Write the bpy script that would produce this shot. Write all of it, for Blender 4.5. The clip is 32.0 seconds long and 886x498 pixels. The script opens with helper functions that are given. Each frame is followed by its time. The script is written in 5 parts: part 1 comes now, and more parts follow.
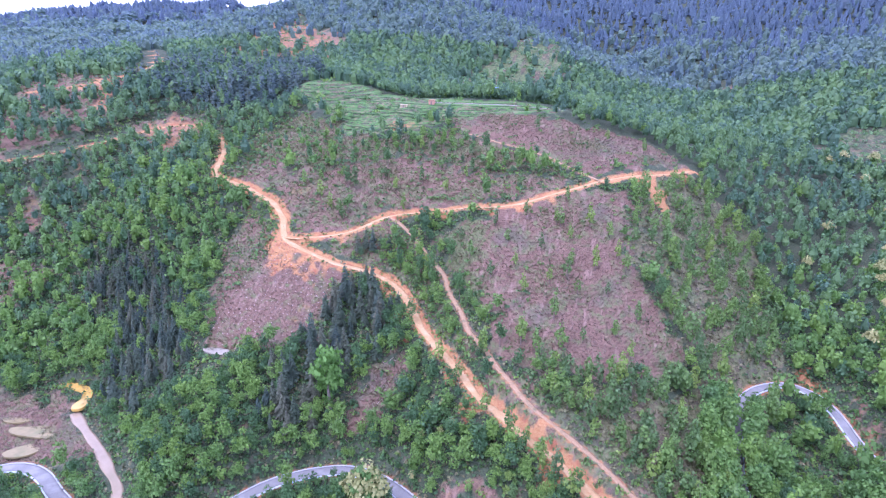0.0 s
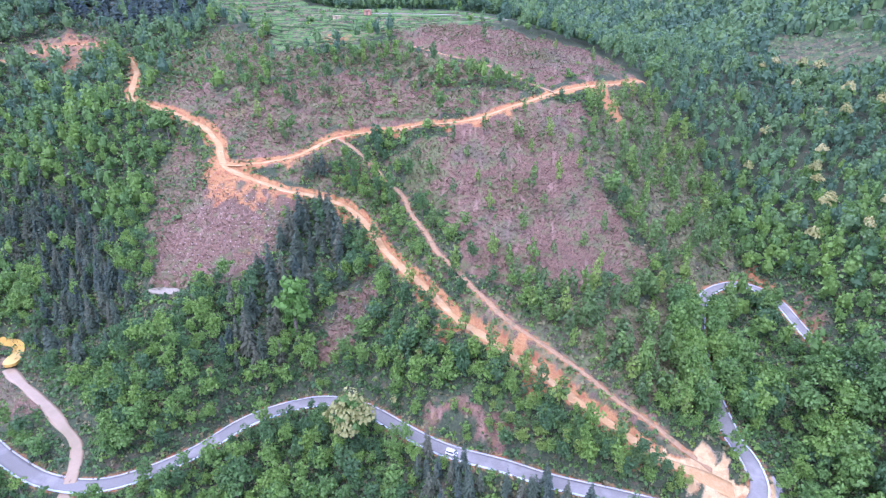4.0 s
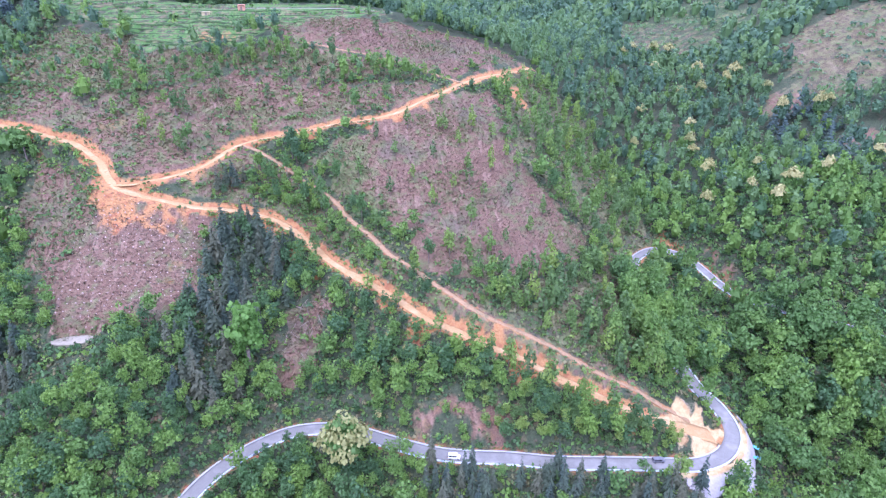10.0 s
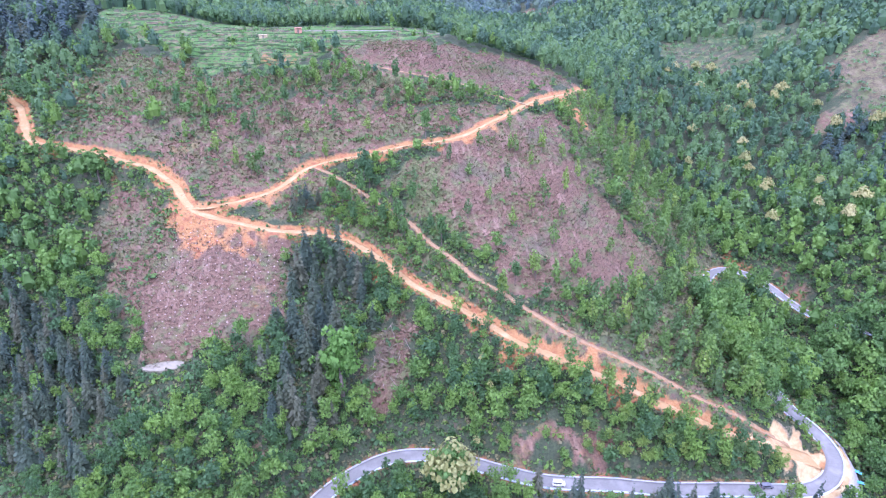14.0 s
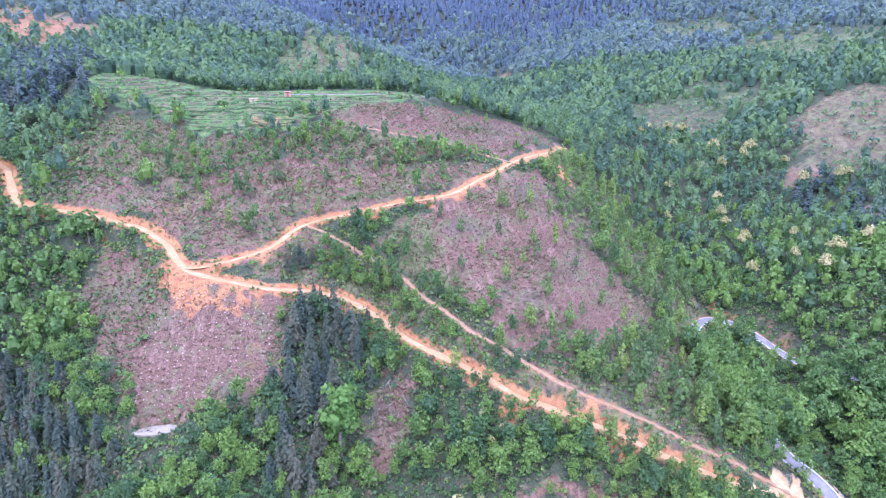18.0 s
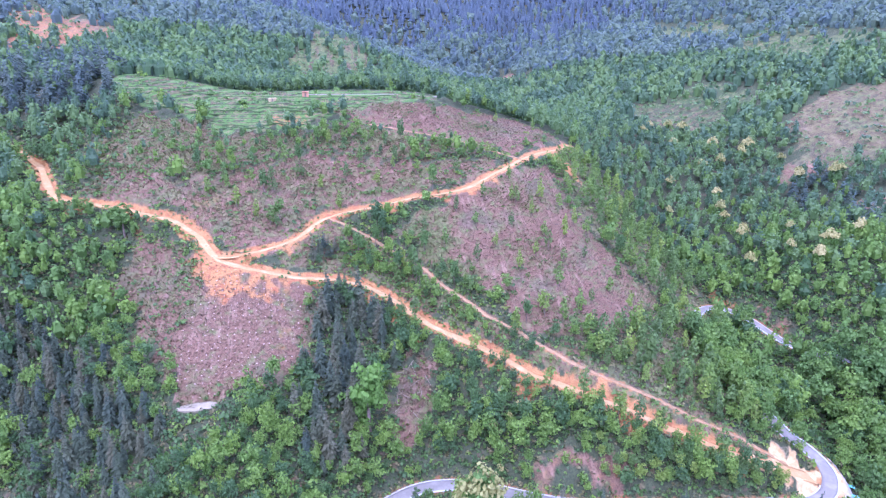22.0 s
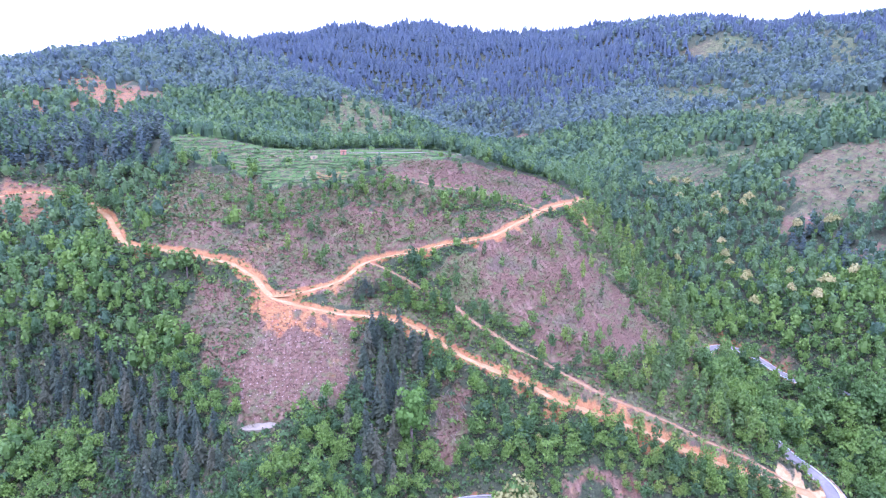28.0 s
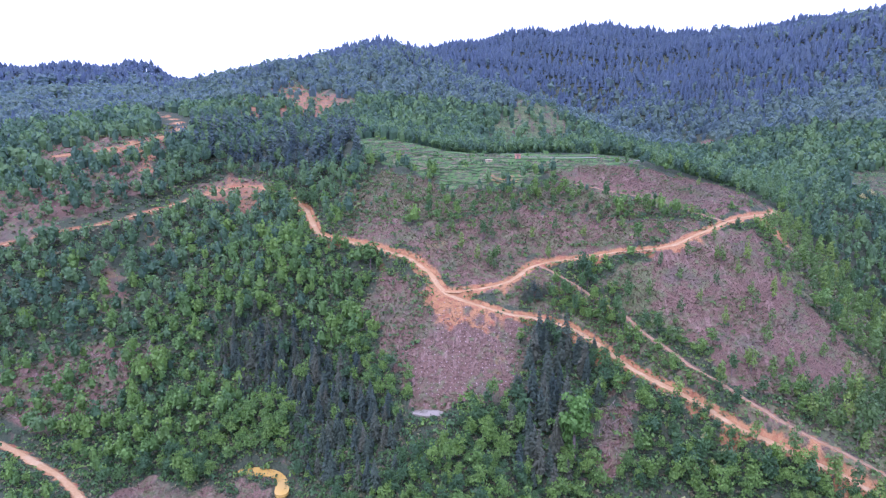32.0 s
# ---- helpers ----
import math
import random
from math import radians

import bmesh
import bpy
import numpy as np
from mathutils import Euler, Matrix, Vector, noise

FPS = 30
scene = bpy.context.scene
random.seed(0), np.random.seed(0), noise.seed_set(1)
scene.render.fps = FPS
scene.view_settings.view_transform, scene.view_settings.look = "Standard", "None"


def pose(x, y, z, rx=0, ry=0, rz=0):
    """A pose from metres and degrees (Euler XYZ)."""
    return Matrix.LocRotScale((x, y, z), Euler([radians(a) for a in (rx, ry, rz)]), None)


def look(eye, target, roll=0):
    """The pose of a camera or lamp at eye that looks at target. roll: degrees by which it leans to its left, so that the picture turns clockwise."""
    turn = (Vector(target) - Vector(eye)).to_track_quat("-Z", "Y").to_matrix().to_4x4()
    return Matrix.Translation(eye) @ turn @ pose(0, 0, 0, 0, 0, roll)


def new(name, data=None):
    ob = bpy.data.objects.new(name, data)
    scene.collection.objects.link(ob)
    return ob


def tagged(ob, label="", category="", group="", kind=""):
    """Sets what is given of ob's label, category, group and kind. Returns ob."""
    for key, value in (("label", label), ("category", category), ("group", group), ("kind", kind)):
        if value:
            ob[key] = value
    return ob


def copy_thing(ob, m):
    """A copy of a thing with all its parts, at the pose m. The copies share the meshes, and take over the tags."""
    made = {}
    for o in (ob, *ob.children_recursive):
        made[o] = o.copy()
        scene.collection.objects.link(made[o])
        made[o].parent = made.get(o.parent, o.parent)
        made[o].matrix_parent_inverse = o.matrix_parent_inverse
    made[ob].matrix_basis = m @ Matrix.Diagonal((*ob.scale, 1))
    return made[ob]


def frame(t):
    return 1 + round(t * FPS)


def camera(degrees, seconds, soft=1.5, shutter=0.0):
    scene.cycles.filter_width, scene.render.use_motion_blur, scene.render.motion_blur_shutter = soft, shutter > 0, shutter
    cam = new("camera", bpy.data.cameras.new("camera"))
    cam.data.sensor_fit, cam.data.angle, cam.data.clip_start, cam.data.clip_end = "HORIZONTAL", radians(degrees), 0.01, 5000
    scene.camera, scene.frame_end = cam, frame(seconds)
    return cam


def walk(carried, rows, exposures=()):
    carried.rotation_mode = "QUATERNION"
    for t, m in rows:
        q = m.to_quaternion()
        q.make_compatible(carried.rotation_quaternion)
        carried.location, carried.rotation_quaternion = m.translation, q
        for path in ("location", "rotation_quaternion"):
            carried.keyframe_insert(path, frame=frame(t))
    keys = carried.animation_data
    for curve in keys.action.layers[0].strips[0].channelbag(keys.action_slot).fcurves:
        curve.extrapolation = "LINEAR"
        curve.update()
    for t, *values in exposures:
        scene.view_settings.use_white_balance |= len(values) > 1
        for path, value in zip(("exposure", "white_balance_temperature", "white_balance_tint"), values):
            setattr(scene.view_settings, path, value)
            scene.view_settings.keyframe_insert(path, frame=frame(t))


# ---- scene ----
cam = camera(73.13, 32.0, soft=1.25)
PATH = [
    (0, (21.51, -9.59, 156.52), (-29.26, 173.45, 93.91), 0.09),
    (0.5, (19.14, -9.31, 155.99), (-27.43, 174.86, 93.43), 0.11),
    (1, (16.61, -9.13, 155.54), (-21.78, 176.94, 93.08), 0.17),
    (1.5, (13.92, -9.13, 155.12), (-19.60, 177.91, 92.75), 0.16),
    (2, (11.30, -9.13, 154.58), (-18.14, 177.00, 87.57), 0.19),
    (2.5, (8.69, -8.93, 153.87), (-16.71, 175.46, 80.69), 0.21),
    (4.5, (-0.04, -4.71, 149.90), (-20.93, 174.29, 63.15), 0.11),
    (5, (-2.08, -4.06, 149.12), (-5.20, 176.36, 62.88), 0.14),
    (5.5, (-5.18, -3.51, 148.60), (11.47, 176.36, 62.75), 0.09),
    (6, (-8.82, -3.15, 148.31), (13.35, 176.12, 62.46), 0.09),
    (6.5, (-12.79, -3.13, 148.32), (5.79, 176.52, 62.41), 0.09),
    (7, (-16.54, -2.74, 148.27), (2.41, 176.88, 62.37), 0.12),
    (7.5, (-20.24, -2.22, 148.29), (0.54, 177.17, 62.34), 0.16),
    (8, (-24.25, -1.47, 148.16), (0.15, 177.47, 62.22), 0.19),
    (8.5, (-28.25, -0.82, 148.00), (-1.22, 177.74, 62.05), 0.22),
    (9, (-32.28, -0.02, 147.96), (-3.76, 178.24, 61.88), 0.19),
    (9.5, (-36.57, 0.79, 147.94), (-7.09, 178.90, 61.87), 0.22),
    (10, (-40.84, 1.59, 148.06), (-10.82, 179.52, 61.80), 0.20),
    (10.5, (-45.05, 2.41, 148.18), (-14.63, 180.24, 61.86), 0.20),
    (11, (-49.22, 3.22, 148.36), (-18.57, 180.96, 61.93), 0.21),
    (11.5, (-53.40, 4.10, 148.47), (-22.63, 181.73, 61.87), 0.19),
    (12, (-57.46, 4.89, 148.46), (-26.50, 182.47, 61.81), 0.20),
    (12.5, (-61.62, 5.83, 148.47), (-30.45, 183.37, 61.80), 0.22),
    (13, (-65.69, 6.78, 148.49), (-34.35, 184.25, 61.75), 0.22),
    (13.5, (-69.45, 7.84, 148.88), (-38.20, 185.18, 61.87), 0.13),
    (14, (-72.30, 8.77, 149.84), (-41.59, 188.86, 68.47), -0.02),
    (14.5, (-74.35, 9.38, 150.73), (-44.68, 192.89, 76.94), -0.14),
    (16.5, (-77.42, 10.19, 149.86), (-43.41, 196.82, 86.51), -0.02),
    (17, (-78.48, 9.63, 149.79), (-39.99, 195.42, 86.53), -0.00),
    (17.5, (-79.54, 8.65, 149.78), (-39.67, 194.12, 86.46), -0.05),
    (18, (-80.64, 7.45, 149.78), (-40.29, 192.82, 86.46), -0.08),
    (18.5, (-81.94, 6.34, 149.77), (-41.18, 191.63, 86.50), -0.07),
    (19, (-83.27, 5.11, 149.70), (-42.22, 190.33, 86.38), -0.10),
    (19.5, (-84.64, 3.87, 149.87), (-43.46, 189.10, 86.67), -0.10),
    (20, (-86.03, 2.38, 149.95), (-44.80, 187.61, 86.77), -0.12),
    (20.5, (-87.47, 0.59, 150.08), (-46.17, 185.80, 86.90), -0.12),
    (21, (-88.93, -1.39, 150.18), (-47.70, 183.84, 87.00), -0.12),
    (21.5, (-90.52, -3.47, 150.26), (-49.42, 181.78, 87.06), -0.15),
    (22, (-92.25, -5.85, 150.51), (-51.04, 179.38, 87.34), -0.10),
    (22.5, (-93.95, -8.32, 150.70), (-52.70, 176.89, 87.51), -0.09),
    (23, (-95.59, -10.89, 150.89), (-54.33, 174.33, 87.72), -0.08),
    (23.5, (-97.38, -13.64, 151.04), (-56.13, 171.58, 87.87), -0.07),
    (24, (-99.16, -16.53, 151.19), (-57.92, 168.70, 88.05), -0.05),
    (24.5, (-100.98, -19.42, 151.41), (-59.87, 165.84, 88.24), -0.05),
    (25, (-102.86, -22.50, 151.53), (-61.85, 162.78, 88.35), -0.05),
    (25.5, (-104.71, -25.62, 152.01), (-63.84, 159.65, 88.74), -0.05),
    (27.5, (-109.31, -32.63, 152.70), (-69.22, 156.69, 102.18), -0.13),
    (28, (-109.74, -33.09, 152.62), (-69.98, 157.64, 107.43), -0.15),
    (28.5, (-110.44, -33.34, 152.49), (-71.00, 157.88, 109.15), -0.17),
    (29, (-111.74, -33.96, 152.41), (-84.52, 159.37, 109.00), -0.23),
    (29.5, (-112.89, -35.19, 152.53), (-106.23, 159.91, 109.03), -0.32),
    (30, (-113.28, -36.00, 152.67), (-118.49, 159.12, 109.07), -0.33),
    (30.5, (-113.52, -36.44, 152.73), (-123.46, 158.50, 109.16), -0.34),
    (31, (-113.70, -36.62, 152.65), (-125.72, 158.23, 109.15), -0.32),
    (31.5, (-113.95, -36.76, 152.52), (-127.12, 158.02, 109.08), -0.33),
    (32, (-114.30, -36.81, 152.36), (-128.17, 157.93, 108.96), -0.32),
]
walk(cam, [(t, look(eye, target, roll)) for t, eye, target, roll in PATH], exposures=[(0, 1.47, 4880, 48), (2.5, 1.48, 4900, 47), (5, 1.53, 4940, 41), (12, 1.59, 4940, 41), (21, 1.68, 4890, 49), (28, 1.62, 4880, 50), (29.5, 1.27, 4900, 50), (32, 1.01, 4900, 48)])

# ---- world, sun, exposure ----
world = bpy.data.worlds.new("world")
scene.world = world
world.use_nodes = True
wn, wl = world.node_tree.nodes, world.node_tree.links
wn.clear()
sky = wn.new("ShaderNodeTexSky")
sky.sky_type, sky.sun_disc = "NISHITA", False
sky.sun_elevation, sky.sun_rotation = radians(58), radians(200)
sky.air_density, sky.dust_density, sky.ozone_density = 1.0, 6.0, 1.0
veil = wn.new("ShaderNodeMix")  # thin bright overcast in front of the blue
veil.data_type = "RGBA"
veil.inputs[0].default_value = 0.8
veil.inputs[7].default_value = (8.3, 9.0, 10.2, 1)
back = wn.new("ShaderNodeBackground")
back.inputs[1].default_value = 0.11
wout = wn.new("ShaderNodeOutputWorld")
wl.new(sky.outputs[0], veil.inputs[6])
wl.new(veil.outputs[2], back.inputs[0])
wl.new(back.outputs[0], wout.inputs[0])

sun = new("sun", bpy.data.lights.new("sun", "SUN"))
sun.data.energy, sun.data.angle, sun.data.color = 0.9, radians(40), (1.0, 0.96, 0.9)
sun.matrix_world = look((0, 0, 300), (60, 120, 0))


# ---- materials ----
def tint(nt, a, b, fac):
    m = nt.nodes.new("ShaderNodeMix")
    m.data_type = "RGBA"
    for sock, v in ((m.inputs[6], a), (m.inputs[7], b)):
        if isinstance(v, tuple):
            sock.default_value = (*v, 1)
        else:
            nt.links.new(v, sock)
    if isinstance(fac, float):
        m.inputs[0].default_value = fac
    else:
        nt.links.new(fac, m.inputs[0])
    return m.outputs[2]


def ramp(nt, value, lo, hi):
    m = nt.nodes.new("ShaderNodeMapRange")
    m.inputs[1].default_value, m.inputs[2].default_value = lo, hi
    nt.links.new(value, m.inputs[0])
    return m.outputs[0]


def noise_of(nt, scale, detail=4.0, rough=0.6):
    g = nt.nodes.new("ShaderNodeNewGeometry")
    n = nt.nodes.new("ShaderNodeTexNoise")
    n.inputs["Scale"].default_value, n.inputs["Detail"].default_value, n.inputs["Roughness"].default_value = scale, detail, rough
    nt.links.new(g.outputs["Position"], n.inputs["Vector"])
    return n.outputs[0]


def math2(nt, op, a, b):
    m = nt.nodes.new("ShaderNodeMath")
    m.operation = op
    for sock, v in zip(m.inputs, (a, b)):
        if isinstance(v, (int, float)):
            sock.default_value = v
        else:
            nt.links.new(v, sock)
    return m.outputs[0]


def blank(name, rough=0.9):
    m = bpy.data.materials.new(name)
    m.use_nodes = True
    b = m.node_tree.nodes["Principled BSDF"]
    b.inputs["Roughness"].default_value = rough
    b.inputs["Specular IOR Level"].default_value = 0.2
    return m, m.node_tree, b


def bumped(nt, b, height, strength, distance):
    n = nt.nodes.new("ShaderNodeBump")
    n.inputs["Strength"].default_value, n.inputs["Distance"].default_value = strength, distance
    nt.links.new(height, n.inputs["Height"])
    nt.links.new(n.outputs[0], b.inputs["Normal"])


def rough_mat(name, a, b, c, fine, coarse, rough=0.9, bump=0.3, depth=0.1):
    """Two colours by fine grain, a third by coarse stains."""
    m, nt, bs = blank(name, rough)
    f, k = noise_of(nt, fine, 5.0, 0.7), noise_of(nt, coarse, 3.0)
    col = tint(nt, tint(nt, a, b, ramp(nt, f, 0.35, 0.65)), c, ramp(nt, k, 0.5, 0.68))
    nt.links.new(col, bs.inputs["Base Color"])
    bumped(nt, bs, f, bump, depth)
    return m


def leaf_mat(name, cool, middle, warm, passing=0.3, shade=0.5, haze_sheen=0.0):
    """Foliage: each tree has its tone from cool to warm green, each clump its shade; some light passes through."""
    m, nt, bs = blank(name, 0.6)
    info, geo = nt.nodes.new("ShaderNodeObjectInfo"), nt.nodes.new("ShaderNodeNewGeometry")
    att = nt.nodes.new("ShaderNodeAttribute")
    att.attribute_name = "tone"
    whole = nt.nodes.new("ShaderNodeMath")
    whole.operation = "FRACT"
    nt.links.new(math2(nt, "ADD", att.outputs["Fac"], info.outputs["Random"]), whole.inputs[0])
    tone = whole.outputs[0]
    col = tint(nt, tint(nt, cool, middle, ramp(nt, tone, 0.05, 0.5)), warm, ramp(nt, tone, 0.55, 1.0))
    dark = nt.nodes.new("ShaderNodeHueSaturation")
    dark.inputs["Value"].default_value = shade
    nt.links.new(col, dark.inputs["Color"])
    col = tint(nt, dark.outputs[0], col, geo.outputs["Random Per Island"])
    nt.links.new(col, bs.inputs["Base Color"])
    bs.inputs["Specular IOR Level"].default_value = 0.4
    bs.inputs["Sheen Weight"].default_value, bs.inputs["Sheen Roughness"].default_value = haze_sheen, 0.5  # bluish sheen imitating distance haze, strongest on far foliage
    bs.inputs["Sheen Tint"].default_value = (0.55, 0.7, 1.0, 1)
    tr = nt.nodes.new("ShaderNodeBsdfTranslucent")
    nt.links.new(col, tr.inputs[0])
    mix = nt.nodes.new("ShaderNodeMixShader")
    mix.inputs[0].default_value = passing
    nt.links.new(bs.outputs[0], mix.inputs[1])
    nt.links.new(tr.outputs[0], mix.inputs[2])
    nt.links.new(mix.outputs[0], nt.nodes["Material Output"].inputs[0])
    return m


def ground_mat():
    """Forest floor, cleared slope, bare earth and grass, by the land cover of the sheet, with ragged borders."""
    m, nt, bs = blank("ground", 0.95)
    att = nt.nodes.new("ShaderNodeAttribute")
    att.attribute_name = "cover"
    sep = nt.nodes.new("ShaderNodeSeparateColor")
    nt.links.new(att.outputs["Color"], sep.inputs[0])
    fine, mid, wide = noise_of(nt, 1.3, 6.0, 0.75), noise_of(nt, 0.28, 5.0, 0.65), noise_of(nt, 0.05, 3.0)
    floor_c = tint(nt, tint(nt, (0.04, 0.052, 0.03), (0.085, 0.105, 0.05), ramp(nt, fine, 0.38, 0.64)), (0.13, 0.09, 0.06), ramp(nt, mid, 0.57, 0.72))
    cleared = tint(nt, tint(nt, (0.09, 0.054, 0.038), (0.265, 0.17, 0.104), ramp(nt, fine, 0.38, 0.66)), (0.165, 0.096, 0.064), ramp(nt, mid, 0.4, 0.7))
    cleared = tint(nt, cleared, (0.13, 0.17, 0.06), math2(nt, "MULTIPLY", ramp(nt, math2(nt, "ADD", math2(nt, "MULTIPLY", mid, 0.6), math2(nt, "MULTIPLY", wide, 0.5)), 0.53, 0.64), 0.8))
    streak = nt.nodes.new("ShaderNodeMapping")
    streak.inputs["Scale"].default_value = (0.55, 0.1, 0.1)
    spot = nt.nodes.new("ShaderNodeNewGeometry")
    nt.links.new(spot.outputs["Position"], streak.inputs[0])
    lines = nt.nodes.new("ShaderNodeTexNoise")
    lines.inputs["Scale"].default_value, lines.inputs["Detail"].default_value = 1.0, 6.0
    nt.links.new(streak.outputs[0], lines.inputs["Vector"])
    cleared = tint(nt, cleared, (0.30, 0.20, 0.14), math2(nt, "MULTIPLY", ramp(nt, lines.outputs[0], 0.54, 0.70), 0.7))
    cleared = tint(nt, cleared, (0.12, 0.083, 0.07), math2(nt, "MULTIPLY", ramp(nt, wide, 0.52, 0.64), 0.55))
    earth = tint(nt, tint(nt, (0.34, 0.155, 0.052), (0.42, 0.24, 0.10), ramp(nt, fine, 0.35, 0.65)), (0.29, 0.115, 0.055), ramp(nt, mid, 0.5, 0.66))
    grass = tint(nt, tint(nt, (0.05, 0.115, 0.03), (0.115, 0.215, 0.05), ramp(nt, fine, 0.38, 0.64)), (0.19, 0.165, 0.085), ramp(nt, mid, 0.5, 0.66))
    jag = math2(nt, "ADD", math2(nt, "MULTIPLY", mid, 0.7), math2(nt, "MULTIPLY", fine, 0.3))
    col = floor_c
    stone = tint(nt, (0.40, 0.37, 0.36), (0.54, 0.51, 0.50), ramp(nt, fine, 0.35, 0.65))
    tan = tint(nt, tint(nt, (0.50, 0.35, 0.155), (0.58, 0.43, 0.215), ramp(nt, fine, 0.35, 0.65)), (0.40, 0.26, 0.115), ramp(nt, mid, 0.46, 0.62))
    stone = tint(nt, stone, tan, ramp(nt, sep.outputs[1], 0.22, 0.36))
    for k, over in ((0, cleared), (2, grass), (1, earth), (3, stone)):
        edge = math2(nt, "ADD", sep.outputs[k] if k < 3 else att.outputs["Alpha"], math2(nt, "MULTIPLY", math2(nt, "SUBTRACT", jag, 0.5), 1.1))
        col = tint(nt, col, over, ramp(nt, edge, 0.38, 0.6))
    nt.links.new(col, bs.inputs["Base Color"])
    bumped(nt, bs, fine, 0.8, 0.5)
    return m


M_GROUND = ground_mat()
M_BANK = rough_mat("grassy_earth_bank", (0.035, 0.07, 0.025), (0.075, 0.12, 0.04), (0.24, 0.19, 0.11), 0.8, 0.09, 0.95, 0.4, 0.1)
M_DIRT = rough_mat("packed_earth", (0.37, 0.215, 0.082), (0.45, 0.29, 0.127), (0.47, 0.325, 0.155), 1.2, 0.2, 0.95, 0.4, 0.15)
M_TRACK = rough_mat("loose_earth", (0.28, 0.17, 0.083), (0.38, 0.25, 0.132), (0.18, 0.15, 0.075), 1.5, 0.3, 0.95, 0.5, 0.2)
M_ASPHALT = rough_mat("worn_road_surface", (0.175, 0.168, 0.142), (0.215, 0.207, 0.178), (0.26, 0.25, 0.218), 2.5, 0.15, 0.8, 0.1, 0.02)
M_KERB = rough_mat("pale_concrete", (0.36, 0.36, 0.365), (0.46, 0.455, 0.45), (0.32, 0.36, 0.42), 3.0, 0.3, 0.8, 0.2, 0.03)
M_RAIL = rough_mat("pale_blue_painted_concrete", (0.42, 0.47, 0.49), (0.51, 0.55, 0.56), (0.36, 0.43, 0.48), 1.5, 0.12, 0.7, 0.2, 0.03)
M_GRAVEL = rough_mat("pale_crushed_stone", (0.26, 0.225, 0.19), (0.34, 0.30, 0.26), (0.23, 0.19, 0.155), 2.0, 0.2, 0.95, 0.5, 0.1)
M_WATER = rough_mat("muddy_water", (0.50, 0.31, 0.06), (0.54, 0.35, 0.08), (0.46, 0.32, 0.10), 0.3, 0.06, 0.15, 0.03, 0.02)
M_PADDY = rough_mat("paddy_mud", (0.22, 0.175, 0.075), (0.28, 0.225, 0.10), (0.17, 0.17, 0.065), 0.3, 0.1, 0.35, 0.1, 0.05)
M_PALEWATER = rough_mat("silty_water", (0.28, 0.21, 0.125), (0.32, 0.245, 0.15), (0.25, 0.20, 0.11), 0.3, 0.06, 0.2, 0.03, 0.02)
M_BARK = rough_mat("bark", (0.14, 0.10, 0.08), (0.26, 0.22, 0.18), (0.10, 0.08, 0.06), 3.0, 0.5, 0.9, 0.5, 0.05)
M_BROAD = leaf_mat("broadleaf_foliage", (0.112, 0.218, 0.08), (0.182, 0.328, 0.078), (0.268, 0.43, 0.076), 0.47, 0.56)
# mid-distance foliage: a first step of haze mixed into the green
M_MIDLEAF = leaf_mat("slightly_hazed_foliage", (0.095, 0.18, 0.086), (0.135, 0.245, 0.09), (0.185, 0.305, 0.088), 0.42, 0.78, 0.15)
M_YOUNG = leaf_mat("young_foliage", (0.15, 0.25, 0.082), (0.225, 0.365, 0.078), (0.315, 0.44, 0.085), 0.47, 0.6)
M_CONIFER = leaf_mat("conifer_needles", (0.08, 0.125, 0.085), (0.11, 0.155, 0.085), (0.165, 0.175, 0.095), 0.4, 0.62, 0.05)
# far foliage: distance haze put into paler, bluer, more even colours
M_FARLEAF = leaf_mat("far_hazed_foliage", (0.115, 0.18, 0.158), (0.14, 0.215, 0.155), (0.175, 0.255, 0.142), 0.45, 0.92, 0.4)
M_FARFIR = leaf_mat("far_hazed_fir_needles", (0.10, 0.145, 0.19), (0.112, 0.165, 0.19), (0.13, 0.182, 0.182), 0.45, 0.94, 0.5)
# mid-distance firs: the same weaker haze tint in the needle colour
M_MIDFIR = leaf_mat("slightly_hazed_fir_needles", (0.082, 0.13, 0.104), (0.096, 0.148, 0.106), (0.12, 0.166, 0.104), 0.38, 0.85, 0.25)
M_BLOSSOM = leaf_mat("cream_blossom", (0.30, 0.31, 0.095), (0.40, 0.38, 0.125), (0.50, 0.46, 0.18), 0.2, 0.8)
M_SCRUB = leaf_mat("dry_scrub", (0.14, 0.096, 0.06), (0.215, 0.152, 0.088), (0.315, 0.237, 0.137), 0.1)
M_GREENSCRUB = leaf_mat("green_scrub", (0.13, 0.15, 0.06), (0.195, 0.205, 0.078), (0.27, 0.24, 0.108), 0.25)

# ---- the land ----
# spot heights of the land (x, y, z), by landform
HILL = [(-134, 251, 67), (-167, 279, 80), (-230, 340, 91), (-88, 273, 74), (-33, 271, 86), (15, 297, 95), (43, 311, 96), (60, 336, 95),
        (-24, 303, 97), (-112, 373, 122), (-93, 377, 125), (-11, 382, 123), (-198, 420, 133), (-28, 191, 42), (5, 163, 30), (35, 145, 17), (-52, 284, 84),
        (-20, 243, 69), (-3, 207, 53), (16, 192, 44), (-102, 197, 36), (-131, 192, 33), (-210, 342, 98), (60, 258, 60), (67, 229, 41),
        (-64, 232, 49), (-45, 345, 116), (10, 350, 108), (-155, 322, 100), (-144, 189, 31), (-152, 210, 43), (-179, 267, 56)]
